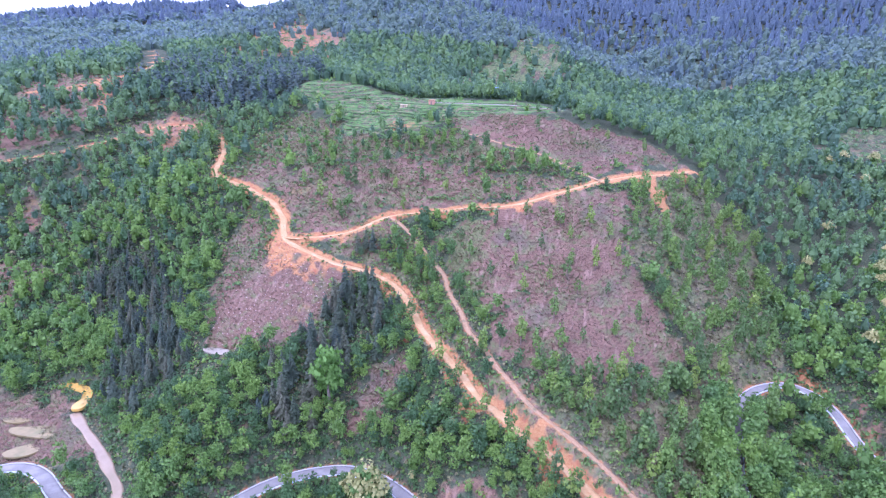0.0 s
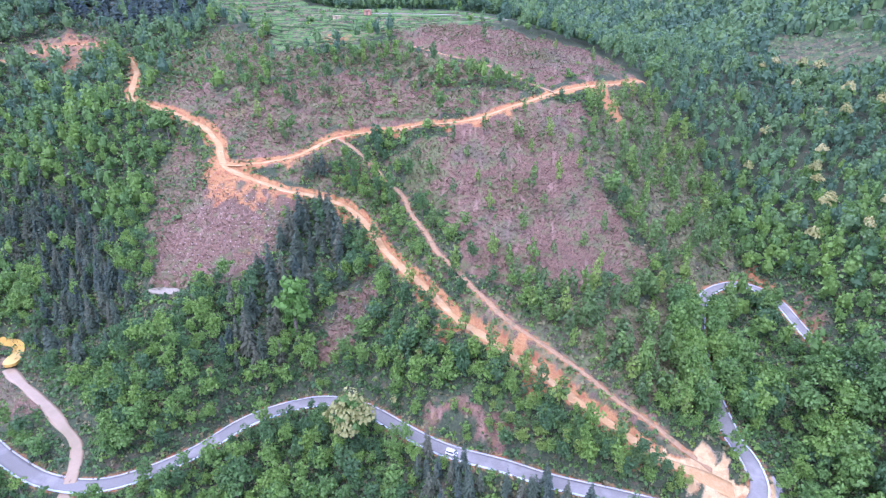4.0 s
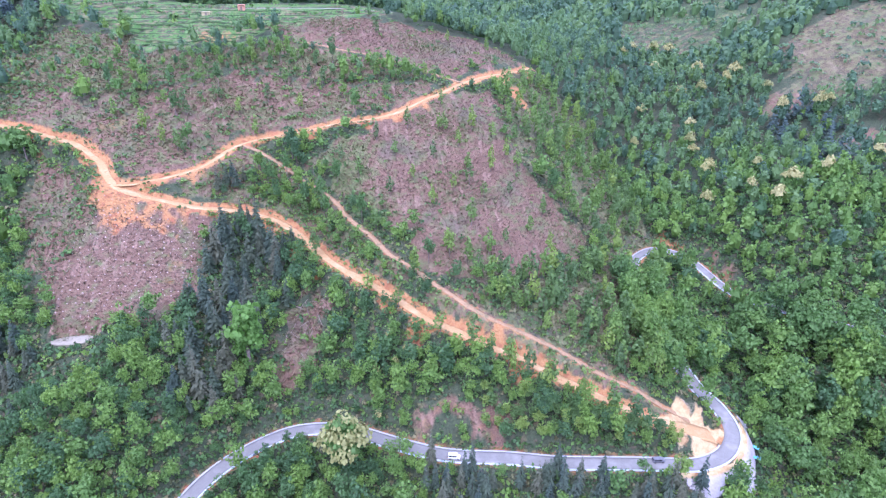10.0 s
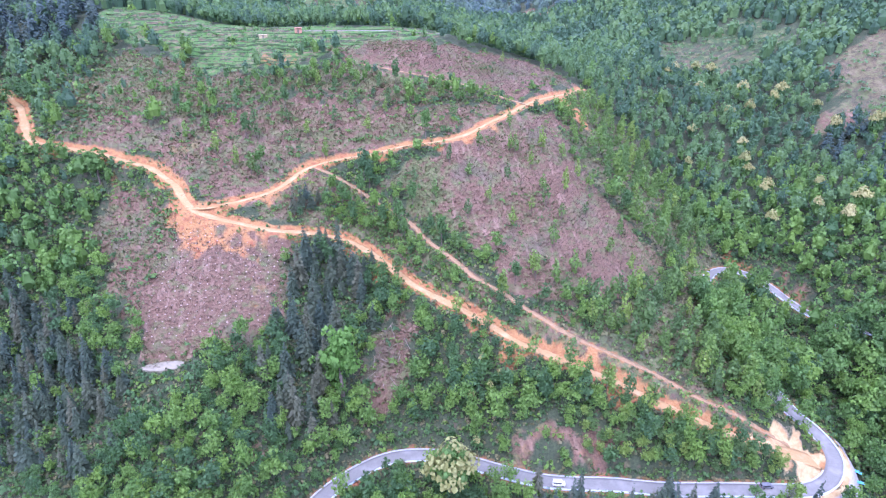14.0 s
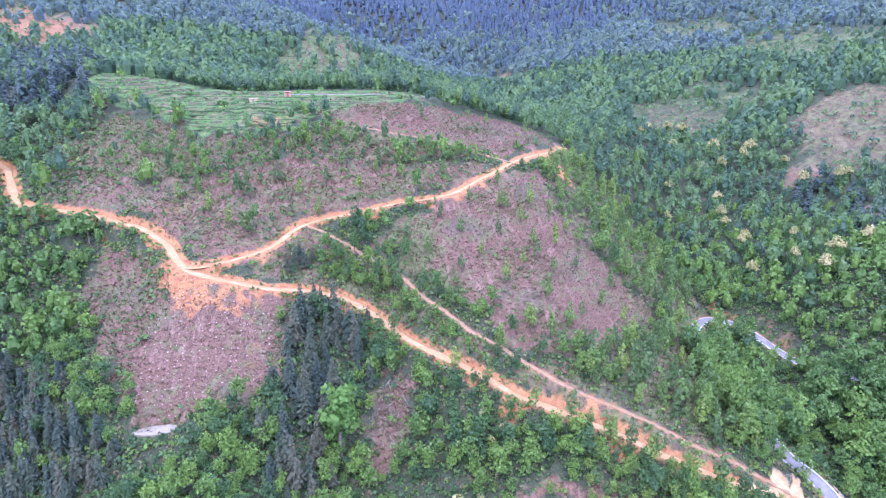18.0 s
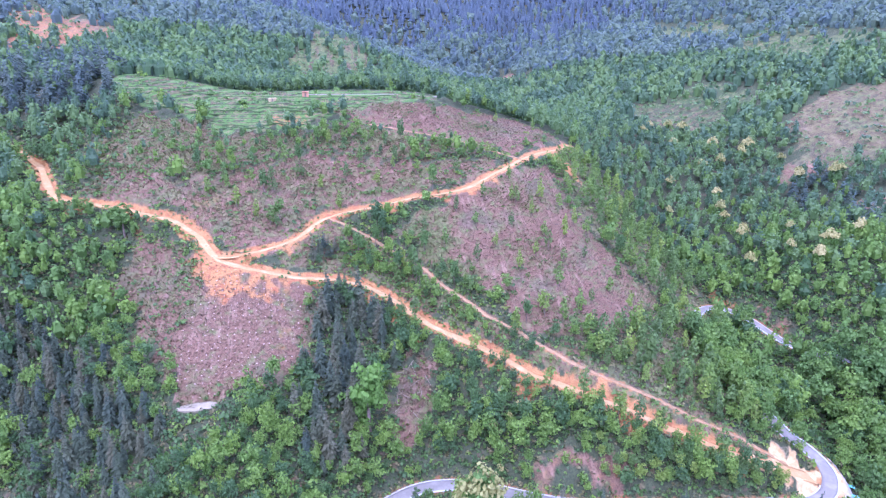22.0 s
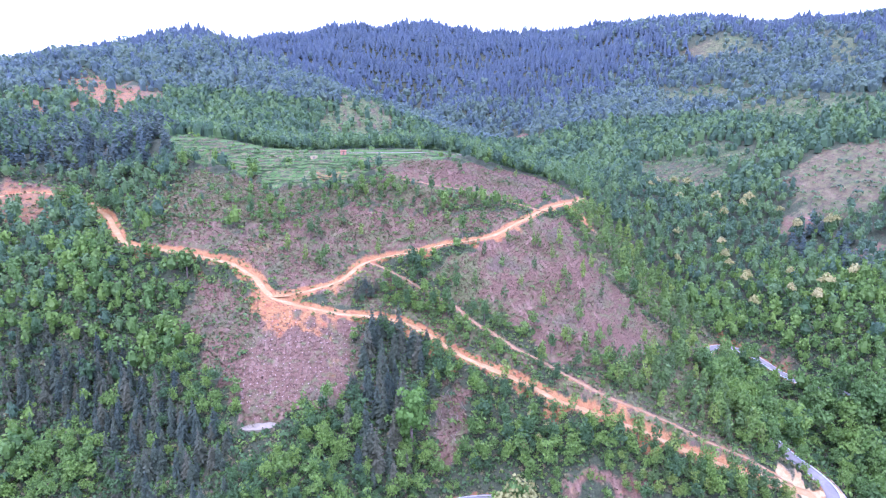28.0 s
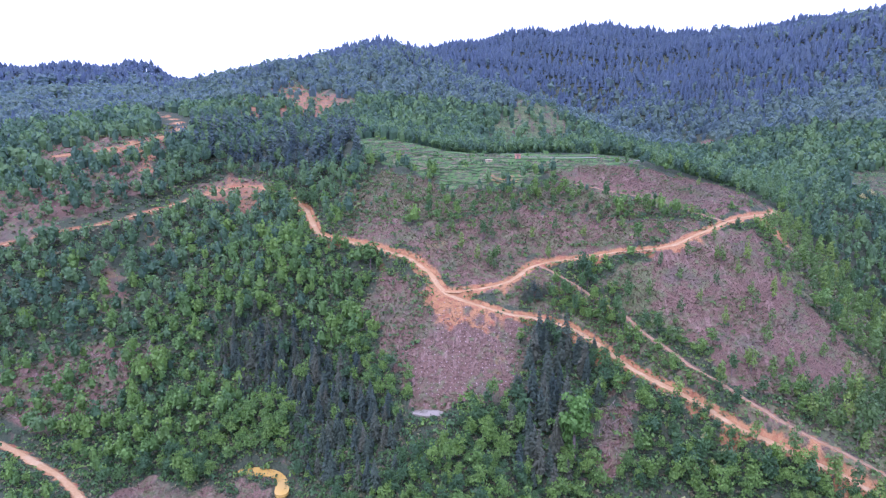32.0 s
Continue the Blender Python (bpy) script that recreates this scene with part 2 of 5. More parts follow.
FOOT = [(-66, 162, 6), (-51, 155, 7), (-15, 138, 7), (38, 125, 8), (66, 131, 9), (72, 156, 16), (-95, 135, 5), (-86, 164, 13),
        (-41, 170, 17), (-118, 172, 27), (-131, 161, 23), (-104, 146, 13), (-138, 168, 20), (-165, 178, 20), (-110, 162, 24),
        (-217, 177, 9), (-193, 171, 9), (-201, 198, 22), (-222, 208, 22), (-191, 217, 31), (-180, 241, 43), (-213, 255, 52), (-223, 275, 72), (-4, 146, 10),
        (-60, 115, -4), (0, 100, -8), (60, 95, -10), (-150, 100, -2), (-260, 195, 14), (-250, 150, 5)]
GULLY = [(92, 236, 27), (119, 208, 18), (143, 222, 43), (161, 226, 51), (133, 167, 22), (128, 145, 8), (200, 302, 62), (159, 334, 59),
         (87, 465, 93), (254, 322, 93), (211, 345, 76), (270, 352, 108), (158, 431, 95), (142, 388, 86), (181, 403, 82), (98, 170, 6),
         (100, 300, 42), (90, 120, -4), (200, 180, 45), (240, 240, 75), (200, 90, 30), (120, 60, -12), (330, 260, 110)]
FAR = [(-282, 554, 157), (-89, 625, 152), (-267, 459, 134), (-252, 414, 127), (24, 805, 130), (110, 676, 118), (75, 757, 155),
       (180, 617, 140), (312, 641, 166), (363, 479, 162), (-283, 367, 105), (-347, 406, 136), (-390, 400, 138), (-120, 470, 118), (0, 480, 105),
       (-48, 654, 163), (245, 699, 176), (-176, 880, 214), (-60, 860, 188), (60, 900, 196), (500, 400, 190), (-330, 240, 50), (-420, 180, 50), (-550, 300, 110), (-500, 650, 165), (-300, 275, 62), (-339, 299, 88)]
SPUR = [(-461, 690, 188), (-382, 767, 212), (-318, 815, 232), (-259, 845, 246), (-205, 855, 236), (-700, 870, 184), (-464, 877, 205), (-623, 1024, 196), (-727, 1162, 206), (280, 1251, 290), (345, 953, 272), (420, 855, 276), (217, 1055, 272), (-322, 1169, 274)]
RIM = [(-238, 1201, 272), (-161, 1245, 290), (128, 1261, 316), (456, 1100, 303), (529, 1059, 309), (584, 1026, 302), (-1162, 1361, 256), (-1072, 1424, 258), (-969, 1485, 272), (-890, 1540, 205), (-836, 1620, 180), (700, 900, 288), (900, 600, 280), (-1000, 900, 190), (-900, 300, 140), (1000, 100, 200), (-800, -300, 40), (0, -500, 0), (700, -300, 60), (0, 1900, 280), (-1500, 1500, 180), (1500, 1500, 280), (-2500, 0, 100), (2500, 0, 150), (0, -2500, 50), (-2800, 2800, 150), (2800, 2800, 200), (0, 3500, 200), (-2500, -2500, 60), (2500, -2500, 60)]


def land_fit(spots):
    """A thin plate through the spot heights."""
    p = np.array(spots, float)
    d = np.hypot(p[:, None, 0] - p[None, :, 0], p[:, None, 1] - p[None, :, 1]) / 100
    n = len(p)
    a = np.zeros((n + 3, n + 3))
    a[:n, :n] = d * d * np.log(d + 1e-9) + 0.02 * np.eye(n)
    a[:n, n:] = np.c_[np.ones(n), p[:, :2] / 100]
    a[n:, :n] = a[:n, n:].T
    return p, np.linalg.solve(a, np.r_[p[:, 2], 0, 0, 0])


LAND, PLATE = land_fit(HILL + FOOT + GULLY + FAR + SPUR + RIM)


def land(x, y):
    """Height of the bare land, without the cut of the roads."""
    x, y = np.asarray(x, float), np.asarray(y, float)
    z = PLATE[-3] + PLATE[-2] * x / 100 + PLATE[-1] * y / 100
    for (px, py, _), w in zip(LAND, PLATE):
        d = np.hypot(x - px, y - py) / 100
        z = z + w * d * d * np.log(d + 1e-9)
    return z


def ripple(x, y):
    """Small unevenness of the land, coarser and higher on the far mountains."""
    x, y = np.asarray(x, float), np.asarray(y, float)
    near = 0.35 * np.sin(x * 0.31 + 1.7 * np.sin(y * 0.19)) * np.sin(y * 0.27 + 1.3 * np.sin(x * 0.23)) + 0.2 * np.sin(x * 0.83 + y * 0.5) * np.sin(y * 0.9 - x * 0.35)
    w = np.clip((np.hypot(x + 60, y) - 520) / 500, 0, 1)
    far = 9 * np.sin(x * 0.021 + 2 * np.sin(y * 0.013)) * np.sin(y * 0.025 + 1.5 * np.sin(x * 0.017)) + 4 * np.sin(x * 0.06 + y * 0.02) * np.sin(y * 0.05 - x * 0.03)
    return near + w * far


def course(points, step=1.5):
    """A smooth line through points of the plan, in even steps."""
    p = np.array(points, float)
    p = np.r_[[2 * p[0] - p[1]], p, [2 * p[-1] - p[-2]]]
    out = []
    for a, b, c, d in zip(p, p[1:], p[2:], p[3:]):
        for s in np.linspace(0, 1, max(2, int(np.hypot(*(c - b)) / step)), endpoint=False):
            out.append(0.5 * (2 * b + (c - a) * s + (2 * a - 5 * b + 4 * c - d) * s * s + (3 * b - a - 3 * c + d) * s ** 3))
    return np.array(out + [p[-2]])


def eased(v, n):
    """v, smoothed along its line."""
    k = np.ones(2 * n + 1) / (2 * n + 1)
    return np.convolve(np.r_[np.full(n, v[0]), v, np.full(n, v[-1])], k, "valid")


PAVED = [(-330, 20), (-250, 70), (-216, 108), (-204, 128), (-198, 133.5), (-188, 135), (-176, 132), (-160, 124), (-140, 117), (-120, 118), (-100, 131), (-89, 145), (-82, 152), (-73, 158), (-64, 161),
         (-54, 160), (-44, 156), (-32, 149), (-20, 143), (-10, 140), (3, 137), (18, 132), (33, 129), (47, 127), (61, 126), (72, 129), (79, 135),
         (81, 141), (80, 148), (77, 154), (75, 163), (73, 178), (74, 192), (77, 207), (82, 221), (90, 231), (101, 237), (110, 233), (115, 224),
         (118, 212), (121, 201), (128, 187), (137, 172), (147, 160), (155, 151), (161, 140), (175, 112), (230, 80)]
DIRT = [(73, 137), (62, 138), (52, 139), (43, 144), (33, 150), (25, 154), (12, 162), (3, 166), (-7, 173), (-16, 178), (-23, 185), (-30, 192),
        (-41, 203), (-50, 213), (-60, 227), (-68, 235), (-77, 240), (-91, 242), (-102, 241), (-113, 243), (-123, 245), (-133, 249), (-139, 257),
        (-142, 263), (-147, 268), (-155, 275), (-168, 282), (-179, 290), (-188, 294), (-200, 299), (-211, 304), (-219, 318), (-230, 342), (-236, 350)]
SIDE = [(-236, 350), (-246, 360), (-264, 367), (-286, 367), (-305, 346), (-319, 328), (-331, 315), (-341, 303), (-356, 294), (-373, 282), (-392, 268), (-430, 240)]
UPPER = [(-136, 251), (-127, 250.5), (-113, 255), (-102, 260), (-97, 265), (-92, 271), (-86, 275), (-76, 277), (-61, 276), (-46, 275), (-31, 270),
         (-17, 272), (-2, 282), (11, 291), (18, 297), (32, 306), (45, 316), (58, 332), (66, 345)]
TRACK = [(-86, 274), (-79, 270), (-69, 262), (-57, 249), (-47, 239), (-42, 229), (-33, 216), (-27, 205), (-18, 196), (-13, 190), (-6, 184),
         (0, 178), (8, 173), (18, 168), (29, 162), (38, 156), (48, 151), (58, 146), (68, 143)]
UPLEFT = [(19, 298), (11, 302), (0, 309), (-11, 317), (-24, 324), (-40, 328), (-58, 336)]
LEFTROAD = [(-410, 362), (-387, 375), (-371, 391), (-362, 406), (-357, 422), (-362, 440), (-379, 468), (-398, 485), (-430, 520)]
VALLEYPATH = [(-345, 176), (-330, 177), (-311, 175), (-300, 172), (-286, 168), (-272, 160), (-258, 148), (-250, 120)]
SPILL = [(-150, 256), (-140, 250), (-128, 241), (-106, 236), (-115, 232), (-133, 232), (-142, 238)]
STRIP = [(-112, 240), (-106, 240), (-104, 220), (-104, 200), (-110, 198), (-110, 220)]
REGROWTH = [(-56, 262), (-36, 272), (-24, 260), (-30, 244), (-22, 222), (-32, 218), (-44, 236)]
PAD_FRONT = [(-152, 192), (-126, 190), (-122, 172), (-150, 172)]
LOOP_VIEW = [(86, 200), (96, 226), (122, 226), (134, 200), (128, 184), (95, 184)]
PAD = [(-145, 191), (-140, 193.5), (-131, 193), (-130.5, 189), (-136, 187.5), (-143, 189)]
MUDPOND = [(-217, 177.5), (-211, 182), (-200, 180.5), (-194, 176), (-190, 168), (-190, 164), (-195, 163), (-196.5, 171), (-199, 175.5), (-208, 176)]
HEATH = [(-212, 345), (-185, 375), (-150, 354), (-141, 337), (-91, 333), (-70, 338), (-40, 326), (-12, 312), (10, 299), (-34, 302), (-64, 310), (-92, 314), (-123, 307), (-150, 298), (-170, 310), (-200, 318)]
BENCH = [(-94, 379), (-80, 376.5), (-64, 375.5), (-45, 376), (-30, 377), (-8, 380)]
STREAM = [(-193, 164), (-185, 159), (-168, 149), (-158, 143), (-148, 136), (-137, 128), (-131, 112), (-128, 90)]
ROADS = [("paved", PAVED, 2.5), ("dirt", DIRT, 1.75), ("upper", UPPER, 1.3), ("track", TRACK, 1.0), ("upleft", UPLEFT, 0.9), ("left", LEFTROAD, 1.6), ("path", VALLEYPATH, 1.5), ("bench", BENCH, 1.3), ("stream", STREAM, 2.0), ("side", SIDE, 1.3)]
LINES = {}
for key, pts, half in ROADS:
    c = course(pts)
    z = eased(eased(land(c[:, 0], c[:, 1]), 8), 5)
    LINES[key] = (c, z, half)


def tie(key, other, end):
    """Bring one end of a road to the height of the road that it meets."""
    (c, z, half), (oc, oz, _) = LINES[key], LINES[other]
    i = 0 if end == "first" else len(c) - 1
    gap = oz[np.argmin(np.hypot(*(oc - c[i]).T))] - z[i]
    away = np.abs(np.arange(len(c)) - i) / 14
    LINES[key] = (c, z + gap * np.clip(1 - away, 0, 1) ** 2, half)


for tied in (("dirt", "paved", "first"), ("upper", "dirt", "first"), ("side", "dirt", "first"), ("track", "upper", "first"), ("track", "dirt", "last"), ("upleft", "upper", "first")):
    tie(*tied)


def from_roads(x, y, reach=12.0):
    """For each point: how far outside the edge of the nearest road it lies, the road's height there and which road it is."""
    best, lift, which = np.full(x.shape, 1e3), np.zeros(x.shape), np.full(x.shape, -1)
    for n, (c, z, half) in enumerate(LINES.values()):
        lo, hi = c.min(0) - reach - half, c.max(0) + reach + half
        near = np.where((x > lo[0]) & (x < hi[0]) & (y > lo[1]) & (y < hi[1]))[0]
        if not len(near):
            continue
        px, py = x[near], y[near]
        d, h = np.full(len(near), 1e6), np.zeros(len(near))
        for (cx, cy), cz in zip(c, z):
            e = (px - cx) ** 2 + (py - cy) ** 2
            k = e < d
            d[k], h[k] = e[k], cz
        d = np.sqrt(d) - half
        k = d < best[near]
        best[near[k]], lift[near[k]], which[near[k]] = d[k], h[k], n
    return best, lift, which


def signed(poly, x, y):
    """Distance into a patch of the plan, negative outside."""
    p = np.array(poly, float)
    inside, d = np.zeros(x.shape, bool), np.full(x.shape, 1e9)
    for (ax, ay), (bx, by) in zip(p, np.roll(p, -1, 0)):
        cross = (ay > y) != (by > y)
        inside ^= cross & (x < (bx - ax) * (y - ay) / (by - ay + 1e-12) + ax)
        ex, ey = bx - ax, by - ay
        s = np.clip(((x - ax) * ex + (y - ay) * ey) / (ex * ex + ey * ey + 1e-9), 0, 1)
        d = np.minimum(d, np.hypot(x - ax - s * ex, y - ay - s * ey))
    return np.where(inside, d, -d)


CLEAR_MID = [(-32, 267), (14, 289), (34, 297), (36, 270), (34, 250), (48, 235), (58, 216), (47, 203), (25, 194), (4, 186), (-10, 195), (-20, 213), (-32, 229), (-44, 244), (-58, 262)]
CLEAR_TOP = [(-79, 348), (-46, 360), (-5, 368), (39, 368), (64, 345), (18, 300), (-9, 315), (-37, 332), (-67, 339)]
CLEAR_LEFT = [(-150, 295), (-123, 305), (-92, 312), (-64, 308), (-34, 300), (8, 296), (-10, 276), (-47, 274), (-83, 278), (-97, 272), (-106, 260), (-129, 253), (-139, 263), (-145, 272), (-165, 286), (-205, 305), (-195, 318), (-170, 308)]
PLANTING = [(-140, 252), (-120, 242), (-92, 241), (-96, 228), (-99, 198), (-114, 195), (-130, 193), (-145, 192), (-149, 203), (-147, 222), (-145, 235)]
BARE_GULLY = [(-69, 197), (-57, 207), (-49, 202), (-53, 187), (-60, 174), (-70, 171)]
TERRACES = [(-215, 468), (-160, 446), (-98, 398), (-30, 384), (-8, 384), (-10, 372), (-40, 362), (-75, 346), (-91, 338), (-126, 337), (-141, 340), (-150, 358), (-185, 383), (-206, 408)]
BRUSH = [(-176, 271), (-150, 266), (-139, 248), (-146, 222), (-150, 203), (-159, 214), (-168, 238), (-178, 258)]
VERGE_BARE = [(-126, 251), (-100, 264), (-87, 274), (-76, 264), (-82, 247), (-104, 244)]
PADDIES = [(-250, 172), (-240, 169), (-220, 171), (-200, 168), (-178, 153), (-160, 142), (-162, 138), (-180, 139), (-198, 138), (-215, 120), (-260, 110), (-290, 140)]
THIN_WOOD = [(-345, 201), (-331, 222), (-302, 238), (-269, 240), (-282, 216), (-282, 193), (-318, 181)]
FIELD_RIGHT = [(245, 372), (274, 386), (293, 381), (325, 356), (310, 320), (250, 288), (229, 304), (228, 340)]
TERRACE_RIGHT = [(145, 429), (190, 480), (223, 451), (240, 427), (221, 403), (178, 415)]
CLEAR_FAR = [(-122, 545), (-104, 622), (-75, 720), (-30, 780), (-11, 684), (-24, 577), (-86, 535)]
RED_FAR = [(-365, 495), (-366, 573), (-378, 710), (-317, 650), (-248, 575), (-238, 515), (-292, 493), (-334, 478)]
GRASS_RIGHT = [(205, 472), (250, 489), (270, 448), (252, 412), (227, 429)]
EARTH_FAR = [(88, 690), (143, 664), (125, 596), (88, 640)]
SHRUBS_FAR = [(324, 636), (391, 633), (385, 505), (334, 434), (300, 483)]
MEADOW_FAR = [(396, 759), (436, 740), (427, 684), (406, 688), (379, 729)]
BARE_FIELD = [(213, 338), (228, 325), (221, 308), (206, 320)]
RED_ROADSIDE = [(-392, 385), (-366, 412), (-350, 405), (-352, 380), (-372, 372)]
RED_BEND = [(-312, 354), (-296, 378), (-266, 378), (-256, 345), (-284, 335)]
RED_RUNNEL = [(-327, 318), (-315, 320), (-304, 294), (-315, 291)]
RED_GULLY = [(-337, 280), (-322, 284), (-304, 253), (-317, 250)]
SLOPE_THIN = [(-430, 408), (-393, 412), (-350, 400), (-335, 356), (-334, 334), (-352, 304), (-375, 275), (-400, 262), (-450, 300), (-460, 370)]
SCAR_SIDE = [(-370, 386), (-358, 397), (-345, 380), (-335, 357), (-350, 352), (-362, 372)]
RED_HILL = [(-341, 640), (-263, 620), (-245, 576), (-300, 550)]
PURPLE_GULLY = [(-147, 308), (-141, 306), (-134, 287), (-137, 270), (-148, 268), (-145, 283)]
WOOD_SCAR = [(-107, 160), (-102, 161), (-102, 152), (-107, 150)]
TAN_BANK = [(-95, 138.5), (-91, 145), (-90, 142), (-93, 138)]
EARTH_STEP = [(-115, 348), (-95, 349), (-93, 339), (-114, 338)]
FAR_SCAR = [(-880, 1085), (-860, 1080), (-832, 935), (-852, 930)]
BARE_RIGHT = [(212, 270), (227, 264), (228, 238), (215, 242)]
LOOP_BANK = [(116, 226), (124, 224), (128, 210), (124, 204)]
ROAD_BANK = [(-28, 152), (-14, 147), (4, 142), (16, 139), (14, 146), (2, 152), (-10, 157), (-20, 158)]
LOWER_WOOD = [(-6, 166), (20, 153), (44, 143), (62, 137), (56, 129), (10, 137), (-20, 146), (-24, 170)]
CORRIDOR = [(-18, 183), (-8, 188), (2, 180), (18, 171), (38, 159), (58, 149), (68, 145), (62, 139), (43, 146), (25, 156), (3, 168)]
VERGE_TOP = [(-86, 276), (-70, 265), (-56, 251), (-40, 232), (-28, 212), (-18, 198), (-22, 186), (-40, 205), (-58, 228), (-78, 242), (-104, 244), (-124, 250), (-100, 264)]
SCAR = [(38, 308), (45, 311), (53, 301), (50, 291), (44, 293)]
CUT = [(-2, 175.5), (7, 172), (13, 167), (3, 166), (-5, 171)]
CUT_FAR = [(100, 239), (110, 247), (119, 240), (117, 234), (106, 237)]
SPOIL = [(46, 141), (54, 142), (64, 143.5), (71, 145), (74, 144.5), (76, 141), (75, 134), (70, 131), (63, 131), (56, 137)]
POND_FRONT = [(-224, 180), (-190, 180), (-172, 160), (-184, 150), (-222, 160)]
APRON = [(82.5, 146), (89, 138), (88, 127), (80, 120), (66, 119), (52, 122.5), (62, 125.4), (72, 127.4), (79, 134)]
FIRS_ROAD = [(-96, 238), (-86, 240), (-76, 238), (-68, 228), (-68, 206), (-74, 198), (-84, 184), (-84, 166), (-95, 166), (-97, 186), (-97, 210)]
FIRS_LEFT = [(-255, 246), (-205, 250), (-168, 209), (-150, 183), (-152, 163), (-178, 166), (-200, 204), (-246, 225)]
FIRS_GULLY = [(178, 250), (200, 312), (230, 298), (214, 262), (192, 232)]
FIRS_FRONT = [(-22, 139), (13, 129), (40, 122), (62, 119), (60, 106), (-30, 112)]
FIRS_BACK = [(-352, 392), (-345, 470), (-308, 500), (-245, 530), (-208, 470), (-202, 392), (-240, 380), (-290, 388)]
YOUNG_WOOD = [(37, 301), (67, 339), (100, 329), (104, 244), (82, 190), (72, 160), (42, 156), (6, 172), (12, 186), (54, 203), (60, 216), (48, 238), (34, 252)]


POND_LEVEL, PAD_LEVEL = 9.3, 31.6


def height(x, y):
    """The ground: the land, stepped into terraces and cut by the roads."""
    x, y = np.asarray(x, float), np.asarray(y, float)
    z = land(x, y) + ripple(x, y)
    for patch, rise in ((TERRACES, 1.9), (TERRACE_RIGHT, 2.2), (CLEAR_FAR, 2.5), (PADDIES, 1.2)):
        s = signed(patch, x, y)
        k = np.clip(s / 5, 0, 1)
        q = z / rise
        f = q - np.floor(q)
        z = z + k * (np.floor(q) + np.clip((f - 0.75) * 4, 0, 1) - q) * rise
    d, h, no = from_roads(x, y)
    dug = (z > h) & np.isin(no, (1, 2, 5, 9))  # a steep cut on the uphill side of the earth roads
    k = np.clip((d - np.where(dug, 0.5, 0.9)) / np.where(dug, 2.2, 5.0), 0, 1)
    k = k * k * (3 - 2 * k)
    z = np.where(d < 11, (h - 0.22) * (1 - k) + z * k, z)
    for patch in (APRON, SPOIL):
        s = np.clip(signed(patch, x, y) / 3 + 0.6, 0, 1)
        z = z * (1 - s) + s * np.minimum(z, np.where(d < 11, h - 0.22, z))
    s = np.clip(signed(MUDPOND, x, y) / 2 + 1.5, 0, 1)
    z = z * (1 - s) + s * np.minimum(z, POND_LEVEL - 0.5)
    s = np.clip(signed(PAD, x, y) / 2 + 1.2, 0, 1)
    z = z * (1 - s) + s * np.minimum(z, PAD_LEVEL - 0.3)
    return z


def graded(lo, hi, a, b, step, grow=1.09):
    """Coordinates from lo to hi, even between a and b and wider and wider outside."""
    mid = list(np.arange(a, b + step / 2, step))
    left, right, s = [mid[0]], [mid[-1]], step
    while left[-1] > lo or right[-1] < hi:
        s = min(s * grow, 160)
        left.append(left[-1] - s), right.append(right[-1] + s)
    return np.array([v for v in left[:0:-1] if v > lo - 160] + mid + [v for v in right[1:] if v < hi + 160])


def mesh_from(name, verts, quads, material, smooth=False):
    """A mesh from arrays of corners and of faces with equally many corners."""
    me = bpy.data.meshes.new(name)
    verts, quads = np.asarray(verts, np.float32), np.asarray(quads, np.int32)
    n = quads.shape[1]
    me.vertices.add(len(verts))
    me.vertices.foreach_set("co", verts.ravel())
    me.loops.add(quads.size)
    me.loops.foreach_set("vertex_index", quads.ravel())
    me.polygons.add(len(quads))
    me.polygons.foreach_set("loop_start", np.arange(0, quads.size, n, dtype=np.int32))
    me.polygons.foreach_set("loop_total", np.full(len(quads), n, np.int32))
    if smooth:
        me.polygons.foreach_set("use_smooth", np.ones(len(quads), bool))
    me.update(calc_edges=True)
    if material:
        me.materials.append(material)
    return me


gx, gy = graded(-3800, 3800, -258, 165, 1.65), graded(-2600, 3900, 98, 448, 1.65)
X, Y = (v.ravel() for v in np.meshgrid(gx, gy))
Z = height(X, Y)
ids = np.arange(len(X)).reshape(len(gy), len(gx))
ground_faces = np.stack([ids[:-1, :-1], ids[:-1, 1:], ids[1:, 1:], ids[1:, :-1]], -1).reshape(-1, 4)
ground_mesh = mesh_from("ground", np.c_[X, Y, Z], ground_faces, M_GROUND, True)


def rag(x, y):
    """How far the borders of growth wander in the plan, in metres."""
    a = 2.6 * np.sin(x * 0.21 + 2 * np.sin(y * 0.13)) * np.sin(y * 0.17 + 1.5) + 1.8 * np.sin(x * 0.55 + y * 0.2) * np.sin(y * 0.47 - x * 0.3 + 1) + 0.8 * np.sin(x * 1.3) * np.sin(y * 1.1)
    b = 2.6 * np.sin(y * 0.19 + 2 * np.sin(x * 0.15)) * np.sin(x * 0.16 + 0.7) + 1.8 * np.sin(y * 0.5 - x * 0.25) * np.sin(x * 0.43 + 2)
    far = 1.5 + 2 * np.clip((y - 420) / 200, 0, 1)
    return a * far, b * far


def glade(x, y):
    """How open the far slopes to the east are, from 0 (closed wood) to 1 (grass and shrubs)."""
    v = np.sin(x * 0.027 + 1.6 * np.sin(y * 0.016)) * np.sin(y * 0.022 + 1.3 * np.sin(x * 0.019) + 0.6) + 0.3 * np.sin(x * 0.07 + y * 0.05) * np.sin(y * 0.08 - x * 0.03)
    where = np.clip((x - 190) / 60, 0, 1) * np.clip((y - 400) / 40, 0, 1) * np.clip((620 - x) / 60, 0, 1) * np.clip((900 - y) / 100, 0, 1)
    return np.clip((v - 0.18) / 0.25, 0, 1) * where


